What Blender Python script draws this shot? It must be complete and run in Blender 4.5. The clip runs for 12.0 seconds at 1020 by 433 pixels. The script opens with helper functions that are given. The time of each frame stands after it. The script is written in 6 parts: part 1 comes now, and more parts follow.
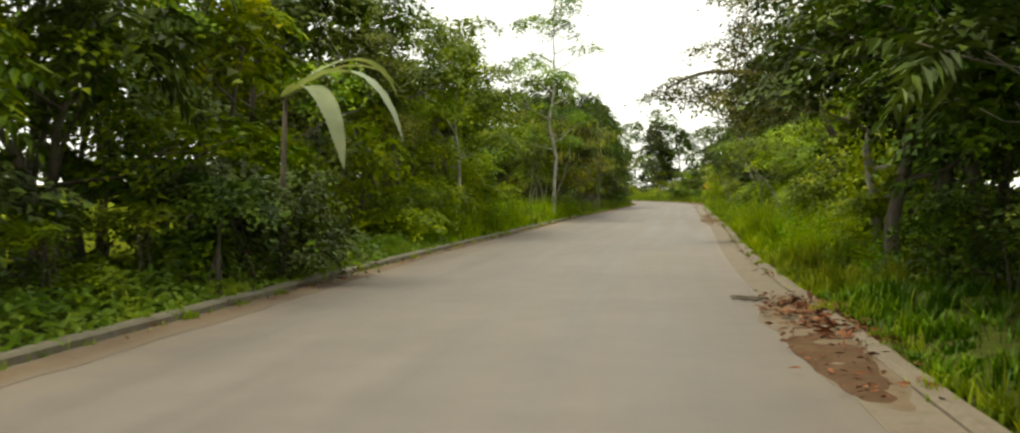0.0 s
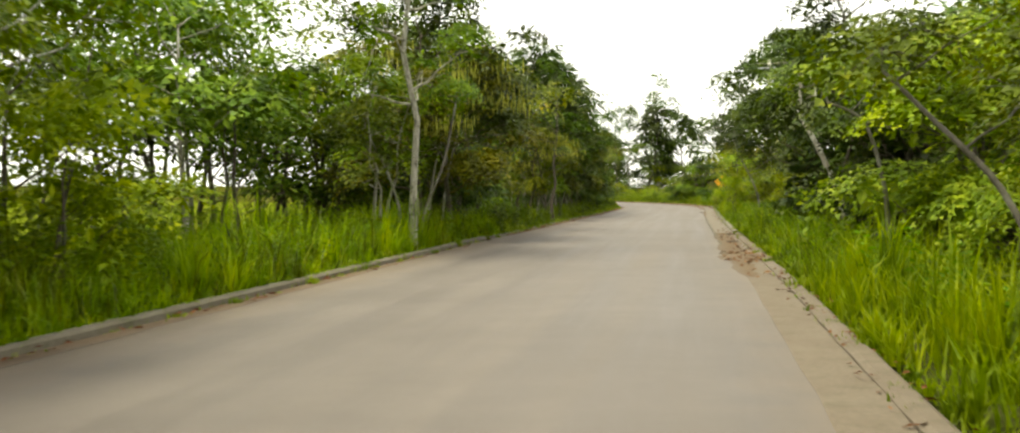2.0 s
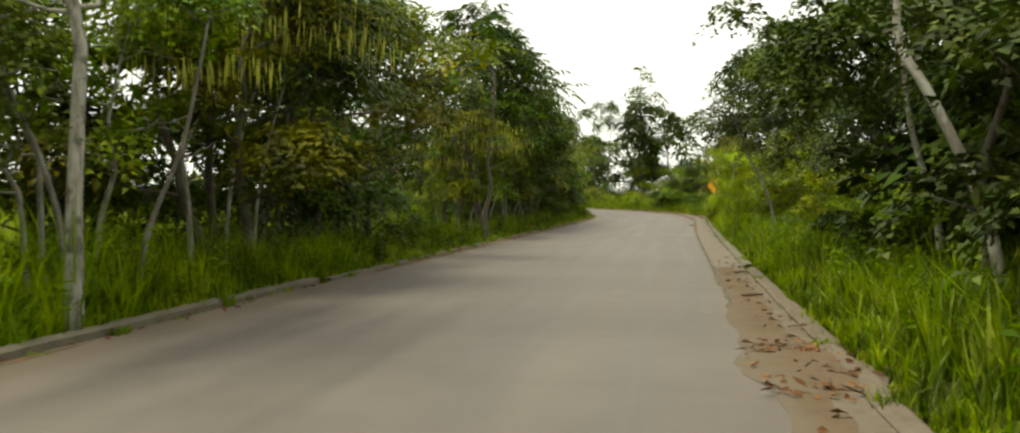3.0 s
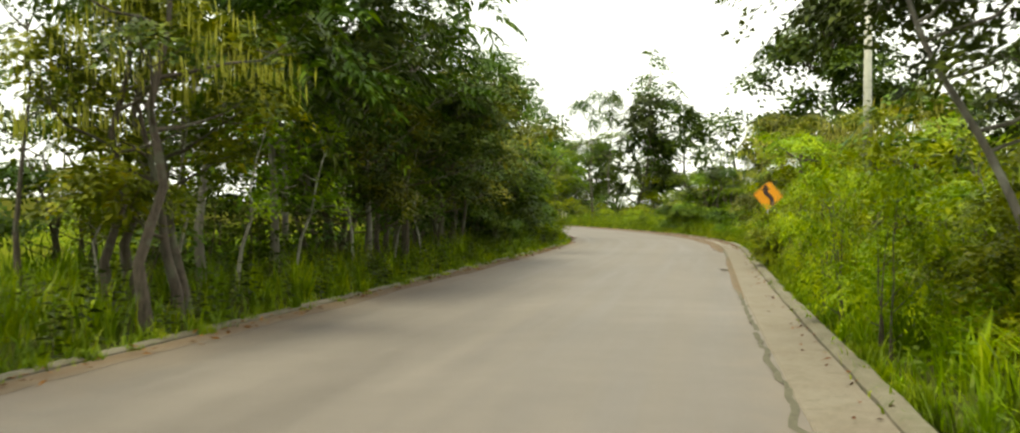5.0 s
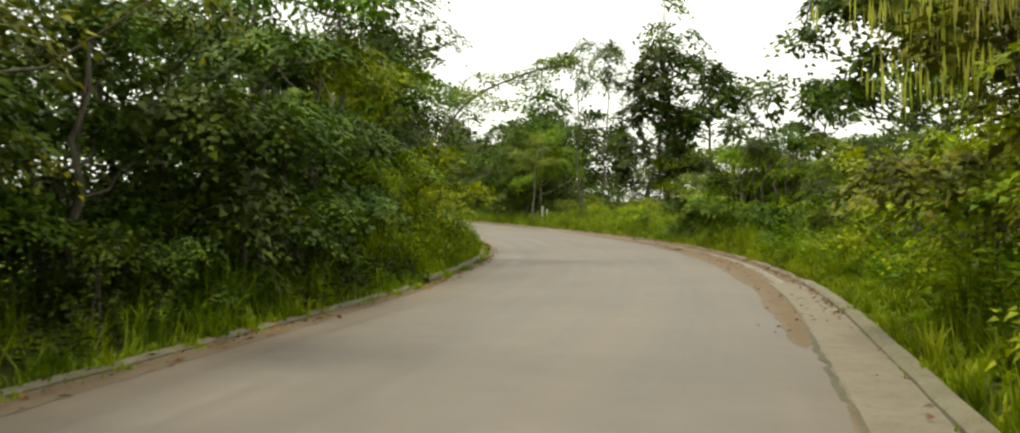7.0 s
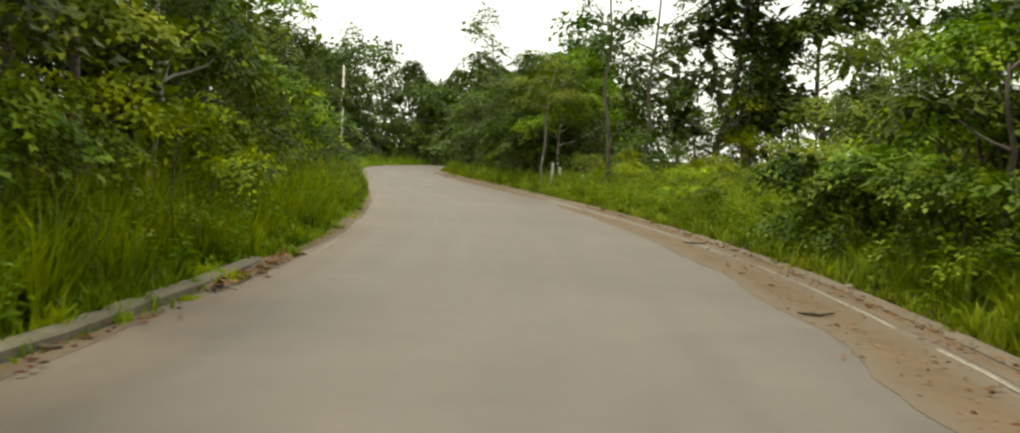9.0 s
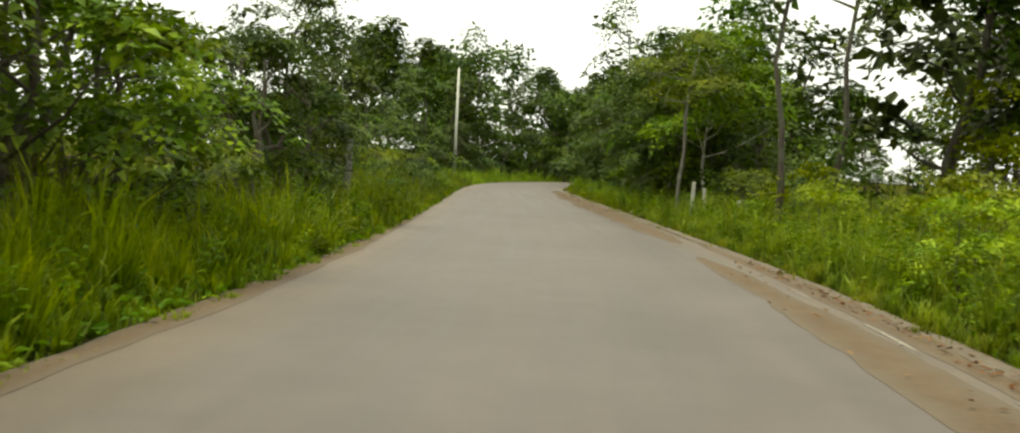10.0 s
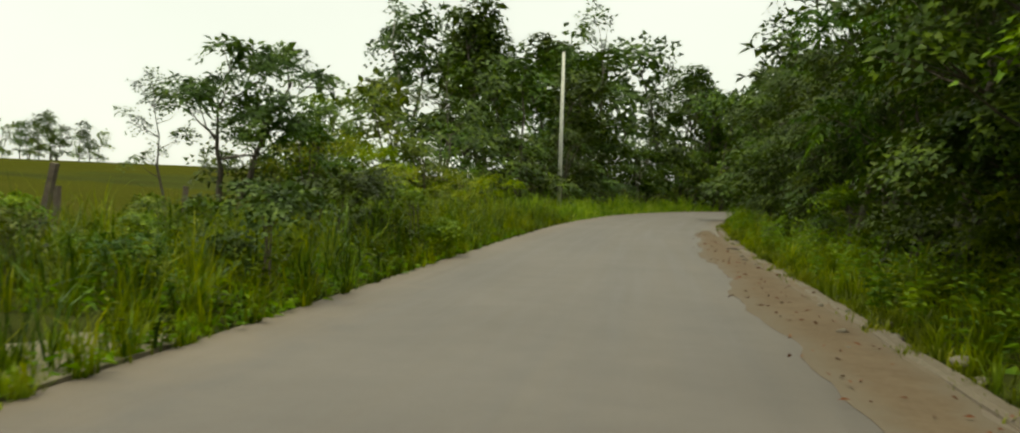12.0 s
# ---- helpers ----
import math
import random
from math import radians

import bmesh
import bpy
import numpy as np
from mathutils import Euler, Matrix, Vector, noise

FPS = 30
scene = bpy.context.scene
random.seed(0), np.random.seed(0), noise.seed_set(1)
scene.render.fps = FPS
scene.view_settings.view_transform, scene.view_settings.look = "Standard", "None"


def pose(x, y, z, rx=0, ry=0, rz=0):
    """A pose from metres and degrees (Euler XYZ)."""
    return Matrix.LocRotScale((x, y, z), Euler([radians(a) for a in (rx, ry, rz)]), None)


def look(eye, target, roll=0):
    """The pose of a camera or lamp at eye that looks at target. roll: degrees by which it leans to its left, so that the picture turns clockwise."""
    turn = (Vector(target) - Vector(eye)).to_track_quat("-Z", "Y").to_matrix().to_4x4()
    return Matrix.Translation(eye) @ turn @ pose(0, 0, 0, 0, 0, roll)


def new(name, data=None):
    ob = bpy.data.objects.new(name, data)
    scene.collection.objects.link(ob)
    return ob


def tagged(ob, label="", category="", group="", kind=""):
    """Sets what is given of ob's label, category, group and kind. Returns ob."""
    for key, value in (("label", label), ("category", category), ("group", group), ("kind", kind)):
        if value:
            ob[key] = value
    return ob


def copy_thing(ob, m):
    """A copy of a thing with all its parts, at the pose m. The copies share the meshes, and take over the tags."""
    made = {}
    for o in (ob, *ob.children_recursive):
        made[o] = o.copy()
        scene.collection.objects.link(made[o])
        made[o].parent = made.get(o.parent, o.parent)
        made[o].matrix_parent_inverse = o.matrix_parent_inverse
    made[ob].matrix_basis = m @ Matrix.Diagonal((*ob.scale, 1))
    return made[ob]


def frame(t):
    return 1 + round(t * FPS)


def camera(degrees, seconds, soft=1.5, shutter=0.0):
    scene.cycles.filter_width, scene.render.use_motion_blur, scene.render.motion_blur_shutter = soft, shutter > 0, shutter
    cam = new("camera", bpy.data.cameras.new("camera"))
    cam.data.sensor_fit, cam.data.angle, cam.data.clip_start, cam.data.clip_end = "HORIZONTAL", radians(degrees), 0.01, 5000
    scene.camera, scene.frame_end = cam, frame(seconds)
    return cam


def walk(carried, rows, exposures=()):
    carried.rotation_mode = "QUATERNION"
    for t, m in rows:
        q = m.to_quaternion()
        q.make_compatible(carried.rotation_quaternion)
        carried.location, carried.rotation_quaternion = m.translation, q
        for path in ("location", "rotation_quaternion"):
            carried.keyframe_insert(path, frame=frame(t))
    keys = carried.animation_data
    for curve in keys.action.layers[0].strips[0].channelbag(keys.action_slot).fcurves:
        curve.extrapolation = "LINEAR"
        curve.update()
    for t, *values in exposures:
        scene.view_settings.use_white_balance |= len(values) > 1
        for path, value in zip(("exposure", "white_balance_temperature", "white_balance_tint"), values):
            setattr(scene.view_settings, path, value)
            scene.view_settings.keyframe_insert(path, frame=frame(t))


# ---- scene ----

# ================= camera and drive =================
cam = camera(52.2, 12.0, soft=2.1, shutter=0.10)
# seconds, x, y, z, yaw, pitch, roll
PATH = [
    (0.0, 0.77, 0.26, 1.56, 10.17, -1.45, 0.22),
    (0.5, 0.75, 7.32, 1.55, 10.77, -1.42, 0.16),
    (1.0, 0.64, 13.85, 1.53, 10.81, -1.32, 0.60),
    (1.5, 0.54, 20.61, 1.53, 10.46, -1.52, 0.55),
    (2.0, 0.53, 28.08, 1.54, 10.39, -1.49, 0.45),
    (2.5, 0.45, 35.55, 1.56, 9.74, -1.09, 0.28),
    (3.0, 0.46, 41.87, 1.56, 9.73, -1.23, 0.24),
    (3.2, 0.44, 44.57, 1.56, 9.94, -1.17, 0.14),
    (4.8, 0.14, 63.13, 1.55, 10.19, -0.49, -0.22),
    (5.0, 0.15, 65.78, 1.55, 10.68, -0.49, -0.30),
    (5.5, 0.14, 72.57, 1.54, 11.08, -0.48, -0.14),
    (6.0, 0.07, 79.00, 1.52, 11.19, -0.62, -0.10),
    (6.5, -0.06, 85.48, 1.53, 11.53, -0.95, 0.43),
    (6.7, -0.03, 87.95, 1.57, 12.02, -0.86, 0.36),
    (8.3, -0.94, 105.43, 1.55, 12.42, -0.74, -1.94),
    (8.5, -1.27, 108.10, 1.54, 13.16, -1.56, -2.13),
    (9.0, -2.22, 114.96, 1.52, 15.70, -3.31, -2.46),
    (9.5, -3.73, 122.20, 1.56, 19.83, -3.41, -2.82),
    (10.0, -5.23, 128.76, 1.54, 23.84, -2.80, -2.77),
    (10.5, -7.18, 135.07, 1.54, 26.72, -2.32, -2.52),
    (11.0, -9.36, 141.39, 1.52, 29.55, -1.70, -1.90),
    (11.5, -11.85, 147.75, 1.54, 31.48, -1.59, -1.62),
    (12.0, -14.63, 154.25, 1.56, 32.50, -1.69, -1.81),
]
walk(cam, [(t, pose(x, y, z, 90 + pitch, roll, yaw)) for t, x, y, z, yaw, pitch, roll in PATH],
     exposures=[(0.0, 0.25, 6900, 4.0), (0.8, 0.51, 6950, 0.6), (1.5, 0.62, 6950, 3.0), (2.0, 0.56, 6950, 5.0), (2.5, 0.23, 6900, 7.6), (3.0, 0.08, 6900, 3.6), (4.8, 0.36, 6950, 1.0), (5.5, 0.56, 6950, 1.4),
                (6.0, 0.43, 6900, 4.6), (6.5, 0.24, 6900, 3.6), (8.5, 0.16, 6900, 4.0), (9.0, 0.08, 6900, 3.6), (9.5, 0.10, 6900, 3.0), (10.5, -0.11, 6900, -2.4), (11.0, -0.32, 6850, -4.0), (12.0, -0.38, 6850, -3.4)])

# ================= world and sun =================
# bright overcast: a white veil of cloud over the sky, and a wide soft sun behind it
SUN_EL, SUN_AZ = 74.0, -105.0
world = bpy.data.worlds.new("overcast_sky")
scene.world = world
world.use_nodes = True
wn, wl = world.node_tree.nodes, world.node_tree.links
wn.clear()
sky = wn.new("ShaderNodeTexSky")
sky.sky_type = "NISHITA"
sky.sun_disc = False
sky.sun_elevation = radians(SUN_EL)
sky.sun_rotation = radians(SUN_AZ)
sky_scale = wn.new("ShaderNodeVectorMath")
sky_scale.operation = "SCALE"
sky_scale.inputs["Scale"].default_value = 0.10
cloud = wn.new("ShaderNodeTexNoise")
cloud.inputs["Scale"].default_value = 2.2
cloud.inputs["Detail"].default_value = 5.0
cloud_ramp = wn.new("ShaderNodeValToRGB")
cloud_ramp.color_ramp.elements[0].position = 0.3
cloud_ramp.color_ramp.elements[0].color = (1.10, 1.08, 1.02, 1)
cloud_ramp.color_ramp.elements[1].position = 0.7
cloud_ramp.color_ramp.elements[1].color = (1.24, 1.22, 1.16, 1)
veil = wn.new("ShaderNodeMix")
veil.data_type = "RGBA"
veil.inputs["Factor"].default_value = 0.88
backdrop_light = wn.new("ShaderNodeBackground")
backdrop_light.inputs["Strength"].default_value = 1.20
world_out = wn.new("ShaderNodeOutputWorld")
wl.new(sky.outputs["Color"], sky_scale.inputs[0])
wl.new(cloud.outputs["Fac"], cloud_ramp.inputs["Fac"])
wl.new(sky_scale.outputs["Vector"], veil.inputs["A"])
wl.new(cloud_ramp.outputs["Color"], veil.inputs["B"])
wl.new(veil.outputs["Result"], backdrop_light.inputs["Color"])
wl.new(backdrop_light.outputs["Background"], world_out.inputs["Surface"])

sun = new("sun", bpy.data.lights.new("sun", "SUN"))
sun.data.energy = 3.7
sun.data.angle = radians(24)
sun.data.color = (1.0, 0.955, 0.72)
sun.matrix_world = look((0, 0, 0), (-math.sin(radians(SUN_AZ)) * math.cos(radians(SUN_EL)),
                                    -math.cos(radians(SUN_AZ)) * math.cos(radians(SUN_EL)),
                                    -math.sin(radians(SUN_EL))))


# ================= materials =================
def material(name):
    m = bpy.data.materials.new(name)
    m.use_nodes = True
    n = m.node_tree.nodes
    return m, n, m.node_tree.links, n["Principled BSDF"], n["Material Output"]


def ramp(n, stops):
    r = n.new("ShaderNodeValToRGB")
    e = r.color_ramp.elements
    while len(e) < len(stops):
        e.new(0.5)
    for k, (p, c) in zip(e, stops):
        k.position = p
        k.color = (*c, 1)
    return r


def noise_node(n, l, scale, detail=4.0, rough=0.55, coord=None):
    t = n.new("ShaderNodeTexNoise")
    t.inputs["Scale"].default_value = scale
    t.inputs["Detail"].default_value = detail
    t.inputs["Roughness"].default_value = rough
    if coord is not None:
        l.new(coord, t.inputs["Vector"])
    return t


def mix_rgb(n, l, fac, a, b, kind="MIX"):
    x = n.new("ShaderNodeMix")
    x.data_type = "RGBA"
    x.blend_type = kind
    for key, v in (("Factor", fac), ("A", a), ("B", b)):
        if hasattr(v, "links"):
            l.new(v, x.inputs[key])
        elif isinstance(v, tuple):
            x.inputs[key].default_value = (*v, 1)
        else:
            x.inputs[key].default_value = v
    return x.outputs["Result"]


def math_node(n, l, op, a, b=None, clamp=False):
    x = n.new("ShaderNodeMath")
    x.operation = op
    x.use_clamp = clamp
    for i, v in enumerate((a, b)):
        if v is None:
            continue
        if hasattr(v, "links"):
            l.new(v, x.inputs[i])
        else:
            x.inputs[i].default_value = v
    return x.outputs[0]


def bump(n, l, bsdf, height, strength, distance):
    b = n.new("ShaderNodeBump")
    b.inputs["Strength"].default_value = strength
    b.inputs["Distance"].default_value = distance
    l.new(height, b.inputs["Height"])
    l.new(b.outputs["Normal"], bsdf.inputs["Normal"])


def leaf_material(name, stops, through_light=0.35, rough=0.5):
    """Leaves: colour varies leaf by leaf, plant by plant and in painted lit and shaded clumps; some light comes through
    the blade.
    """
    m, n, l, bsdf, out = material(name)
    geo = n.new("ShaderNodeNewGeometry")
    info = n.new("ShaderNodeObjectInfo")
    r = ramp(n, stops)
    tc = n.new("ShaderNodeTexCoord")
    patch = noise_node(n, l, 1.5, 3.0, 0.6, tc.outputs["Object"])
    # bright pads and shadowed hollows of the foliage, put into the colour by noise
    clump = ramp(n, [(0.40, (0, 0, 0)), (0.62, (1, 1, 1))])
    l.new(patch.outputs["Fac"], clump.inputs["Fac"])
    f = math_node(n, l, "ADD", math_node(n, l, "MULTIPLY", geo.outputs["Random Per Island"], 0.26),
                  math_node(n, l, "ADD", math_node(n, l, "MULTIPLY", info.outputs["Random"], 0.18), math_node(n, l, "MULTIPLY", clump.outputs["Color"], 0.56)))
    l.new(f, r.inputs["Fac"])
    tint = mix_rgb(n, l, math_node(n, l, "MULTIPLY", patch.outputs["Fac"], 0.55), r.outputs["Color"], (1.15, 1.10, 0.60), "MULTIPLY")
    hs = n.new("ShaderNodeHueSaturation")
    l.new(tint, hs.inputs["Color"])
    l.new(math_node(n, l, "ADD", math_node(n, l, "MULTIPLY", info.outputs["Random"], 0.045), 0.474), hs.inputs["Hue"])
    l.new(math_node(n, l, "ADD", math_node(n, l, "MULTIPLY", info.outputs["Random"], 0.35), 0.85), hs.inputs["Value"])
    wander = math_node(n, l, "FRACT", math_node(n, l, "MULTIPLY", info.outputs["Random"], 7.31))
    l.new(math_node(n, l, "ADD", math_node(n, l, "MULTIPLY", wander, 0.24), 0.97), hs.inputs["Saturation"])
    l.new(hs.outputs["Color"], bsdf.inputs["Base Color"])
    bsdf.inputs["Roughness"].default_value = rough
    bsdf.inputs["Specular IOR Level"].default_value = 0.12
    tr = n.new("ShaderNodeBsdfTranslucent")
    l.new(mix_rgb(n, l, 1.0, hs.outputs["Color"], (1.3, 1.35, 0.5), "MULTIPLY"), tr.inputs["Color"])
    mx = n.new("ShaderNodeMixShader")
    mx.inputs["Fac"].default_value = through_light
    l.new(bsdf.outputs["BSDF"], mx.inputs[1])
    l.new(tr.outputs["BSDF"], mx.inputs[2])
    l.new(mx.outputs["Shader"], out.inputs["Surface"])
    return m


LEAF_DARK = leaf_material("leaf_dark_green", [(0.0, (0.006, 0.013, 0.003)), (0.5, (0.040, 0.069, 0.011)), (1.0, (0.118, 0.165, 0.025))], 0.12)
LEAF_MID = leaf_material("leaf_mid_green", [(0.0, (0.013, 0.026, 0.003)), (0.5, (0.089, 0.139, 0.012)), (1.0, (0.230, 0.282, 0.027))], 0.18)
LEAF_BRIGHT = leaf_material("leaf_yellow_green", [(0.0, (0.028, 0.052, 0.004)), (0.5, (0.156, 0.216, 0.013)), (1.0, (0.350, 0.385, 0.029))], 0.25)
LEAF_YELLOW = leaf_material("leaf_turning_yellow", [(0.0, (0.066, 0.121, 0.015)), (0.5, (0.209, 0.264, 0.029)), (0.85, (0.440, 0.418, 0.040)), (1.0, (0.528, 0.319, 0.040))], 0.40)
LEAF_OLIVE = leaf_material("leaf_olive_brown", [(0.0, (0.012, 0.017, 0.003)), (0.5, (0.084, 0.098, 0.011)), (0.85, (0.190, 0.190, 0.022)), (1.0, (0.270, 0.200, 0.036))], 0.18)
LEAF_GREY = leaf_material("leaf_silver_green", [(0.0, (0.143, 0.167, 0.119)), (1.0, (0.238, 0.256, 0.202))], 0.25, 0.4)
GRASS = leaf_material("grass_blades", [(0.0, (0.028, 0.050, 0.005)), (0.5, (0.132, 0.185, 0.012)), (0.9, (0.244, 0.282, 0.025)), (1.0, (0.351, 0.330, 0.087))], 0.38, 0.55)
WEED = leaf_material("weed_leaves", [(0.0, (0.052, 0.109, 0.013)), (0.6, (0.118, 0.198, 0.023)), (1.0, (0.217, 0.283, 0.041))], 0.35, 0.5)
CATKIN = leaf_material("pale_hanging_strands", [(0.0, (0.30, 0.33, 0.09)), (1.0, (0.55, 0.55, 0.22))], 0.35, 0.6)
LITTER = leaf_material("dead_leaves", [(0.0, (0.050, 0.028, 0.016)), (0.6, (0.15, 0.078, 0.044)), (1.0, (0.28, 0.17, 0.10))], 0.05, 0.8)



def bark_material(name, dark, light, patch, patch_scale=2.4):
    m, n, l, bsdf, out = material(name)
    tc = n.new("ShaderNodeTexCoord")
    mp = n.new("ShaderNodeMapping")
    mp.inputs["Scale"].default_value = (1.0, 1.0, 0.22)
    l.new(tc.outputs["Object"], mp.inputs["Vector"])
    a = noise_node(n, l, 14.0, 6.0, 0.65, mp.outputs["Vector"])
    b = noise_node(n, l, patch_scale, 3.0, 0.5, tc.outputs["Object"])
    r = ramp(n, [(0.3, dark), (0.7, light)])
    l.new(a.outputs["Fac"], r.inputs["Fac"])
    pr = ramp(n, [(0.52, (0, 0, 0)), (0.62, (1, 1, 1))])
    l.new(b.outputs["Fac"], pr.inputs["Fac"])
    l.new(mix_rgb(n, l, math_node(n, l, "MULTIPLY", pr.outputs["Color"], 0.7), r.outputs["Color"], patch), bsdf.inputs["Base Color"])
    bsdf.inputs["Roughness"].default_value = 0.9
    bump(n, l, bsdf, a.outputs["Fac"], 0.6, 0.02)
    return m


BARK_DARK = bark_material("bark_dark", (0.035, 0.026, 0.018), (0.12, 0.095, 0.07), (0.10, 0.11, 0.07))
BARK_GREY = bark_material("bark_grey", (0.09, 0.08, 0.06), (0.21, 0.19, 0.16), (0.27, 0.27, 0.22))
BARK_MOTTLED = bark_material("bark_mottled_white", (0.12, 0.105, 0.075), (0.50, 0.48, 0.40), (0.055, 0.055, 0.03), 5.0)
BARK_PALE = bark_material("bark_pale_lichen", (0.15, 0.13, 0.10), (0.36, 0.34, 0.28), (0.50, 0.50, 0.44))


def concrete_material(name, base, stain, moss, rough=0.88):
    m, n, l, bsdf, out = material(name)
    tc = n.new("ShaderNodeTexCoord")
    g = noise_node(n, l, 26.0, 6.0, 0.7, tc.outputs["Object"])
    s = noise_node(n, l, 1.3, 5.0, 0.6, tc.outputs["Object"])
    k = noise_node(n, l, 4.5, 4.0, 0.6, tc.outputs["Object"])
    rs = ramp(n, [(0.38, (0, 0, 0)), (0.66, (1, 1, 1))])
    l.new(s.outputs["Fac"], rs.inputs["Fac"])
    rk = ramp(n, [(0.50, (0, 0, 0)), (0.70, (1, 1, 1))])
    l.new(k.outputs["Fac"], rk.inputs["Fac"])
    c = mix_rgb(n, l, math_node(n, l, "MULTIPLY", rs.outputs["Color"], 0.75), base, stain)
    c = mix_rgb(n, l, math_node(n, l, "MULTIPLY", rk.outputs["Color"], 0.6), c, moss)
    gr = ramp(n, [(0.25, (0.72, 0.72, 0.72)), (0.75, (1.2, 1.2, 1.2))])
    l.new(g.outputs["Fac"], gr.inputs["Fac"])
    l.new(mix_rgb(n, l, 1.0, c, gr.outputs["Color"], "MULTIPLY"), bsdf.inputs["Base Color"])
    bsdf.inputs["Roughness"].default_value = rough
    bump(n, l, bsdf, g.outputs["Fac"], 0.5, 0.01)
    return m


KERB = concrete_material("kerb_concrete", (0.140, 0.124, 0.090), (0.088, 0.070, 0.043), (0.060, 0.068, 0.021))
GUTTER = concrete_material("gutter_concrete", (0.152, 0.129, 0.102), (0.124, 0.098, 0.072), (0.095, 0.078, 0.050))
DUSTY = concrete_material("dusty_concrete", (0.134, 0.106, 0.079), (0.108, 0.081, 0.056), (0.075, 0.062, 0.034))
POST_CONCRETE = concrete_material("post_concrete", (0.22, 0.21, 0.18), (0.13, 0.12, 0.10), (0.08, 0.085, 0.06))
POLE_CONCRETE = concrete_material("pole_concrete", (0.52, 0.51, 0.45), (0.34, 0.33, 0.27), (0.20, 0.20, 0.13))
# pole concrete with the bright light on the far pole put into its colour
POLE_PALE = concrete_material("pole_concrete_lit", (0.70, 0.69, 0.62), (0.58, 0.57, 0.50), (0.45, 0.44, 0.36))
SLAB = concrete_material("driveway_concrete", (0.155, 0.132, 0.082), (0.115, 0.098, 0.052), (0.075, 0.082, 0.028))


def plain_material(name, color, rough=0.6, metal=0.0, grain=0.15):
    m, n, l, bsdf, out = material(name)
    tc = n.new("ShaderNodeTexCoord")
    a = noise_node(n, l, 9.0, 5.0, 0.6, tc.outputs["Object"])
    r = ramp(n, [(0.3, tuple(c * (1 - grain) for c in color)), (0.7, tuple(min(1, c * (1 + grain)) for c in color))])
    l.new(a.outputs["Fac"], r.inputs["Fac"])
    l.new(r.outputs["Color"], bsdf.inputs["Base Color"])
    bsdf.inputs["Roughness"].default_value = rough
    bsdf.inputs["Metallic"].default_value = metal
    return m


SIGN_YELLOW = plain_material("sign_yellow", (0.88, 0.35, 0.004), 0.6, 0.0, 0.08)
SIGN_BLACK = plain_material("sign_black", (0.045, 0.018, 0.012), 0.5)
STEEL = plain_material("galvanised_steel", (0.42, 0.43, 0.43), 0.45, 0.6)
CERAMIC = plain_material("brown_ceramic", (0.06, 0.045, 0.04), 0.3)
WHITE_PAINT = plain_material("worn_white_paint", (0.215, 0.190, 0.155), 0.75, 0.0, 0.35)
WOOD = plain_material("weathered_wood", (0.13, 0.10, 0.075), 0.9, 0.0, 0.4)
STUB_PAINT = plain_material("whitewashed_wood", (0.50, 0.48, 0.42), 0.85, 0.0, 0.3)
RUST = plain_material("rusty_iron", (0.035, 0.026, 0.021), 0.75, 0.3, 0.4)
JOINT = plain_material("joint_dirt", (0.065, 0.058, 0.036), 0.9, 0.0, 0.3)


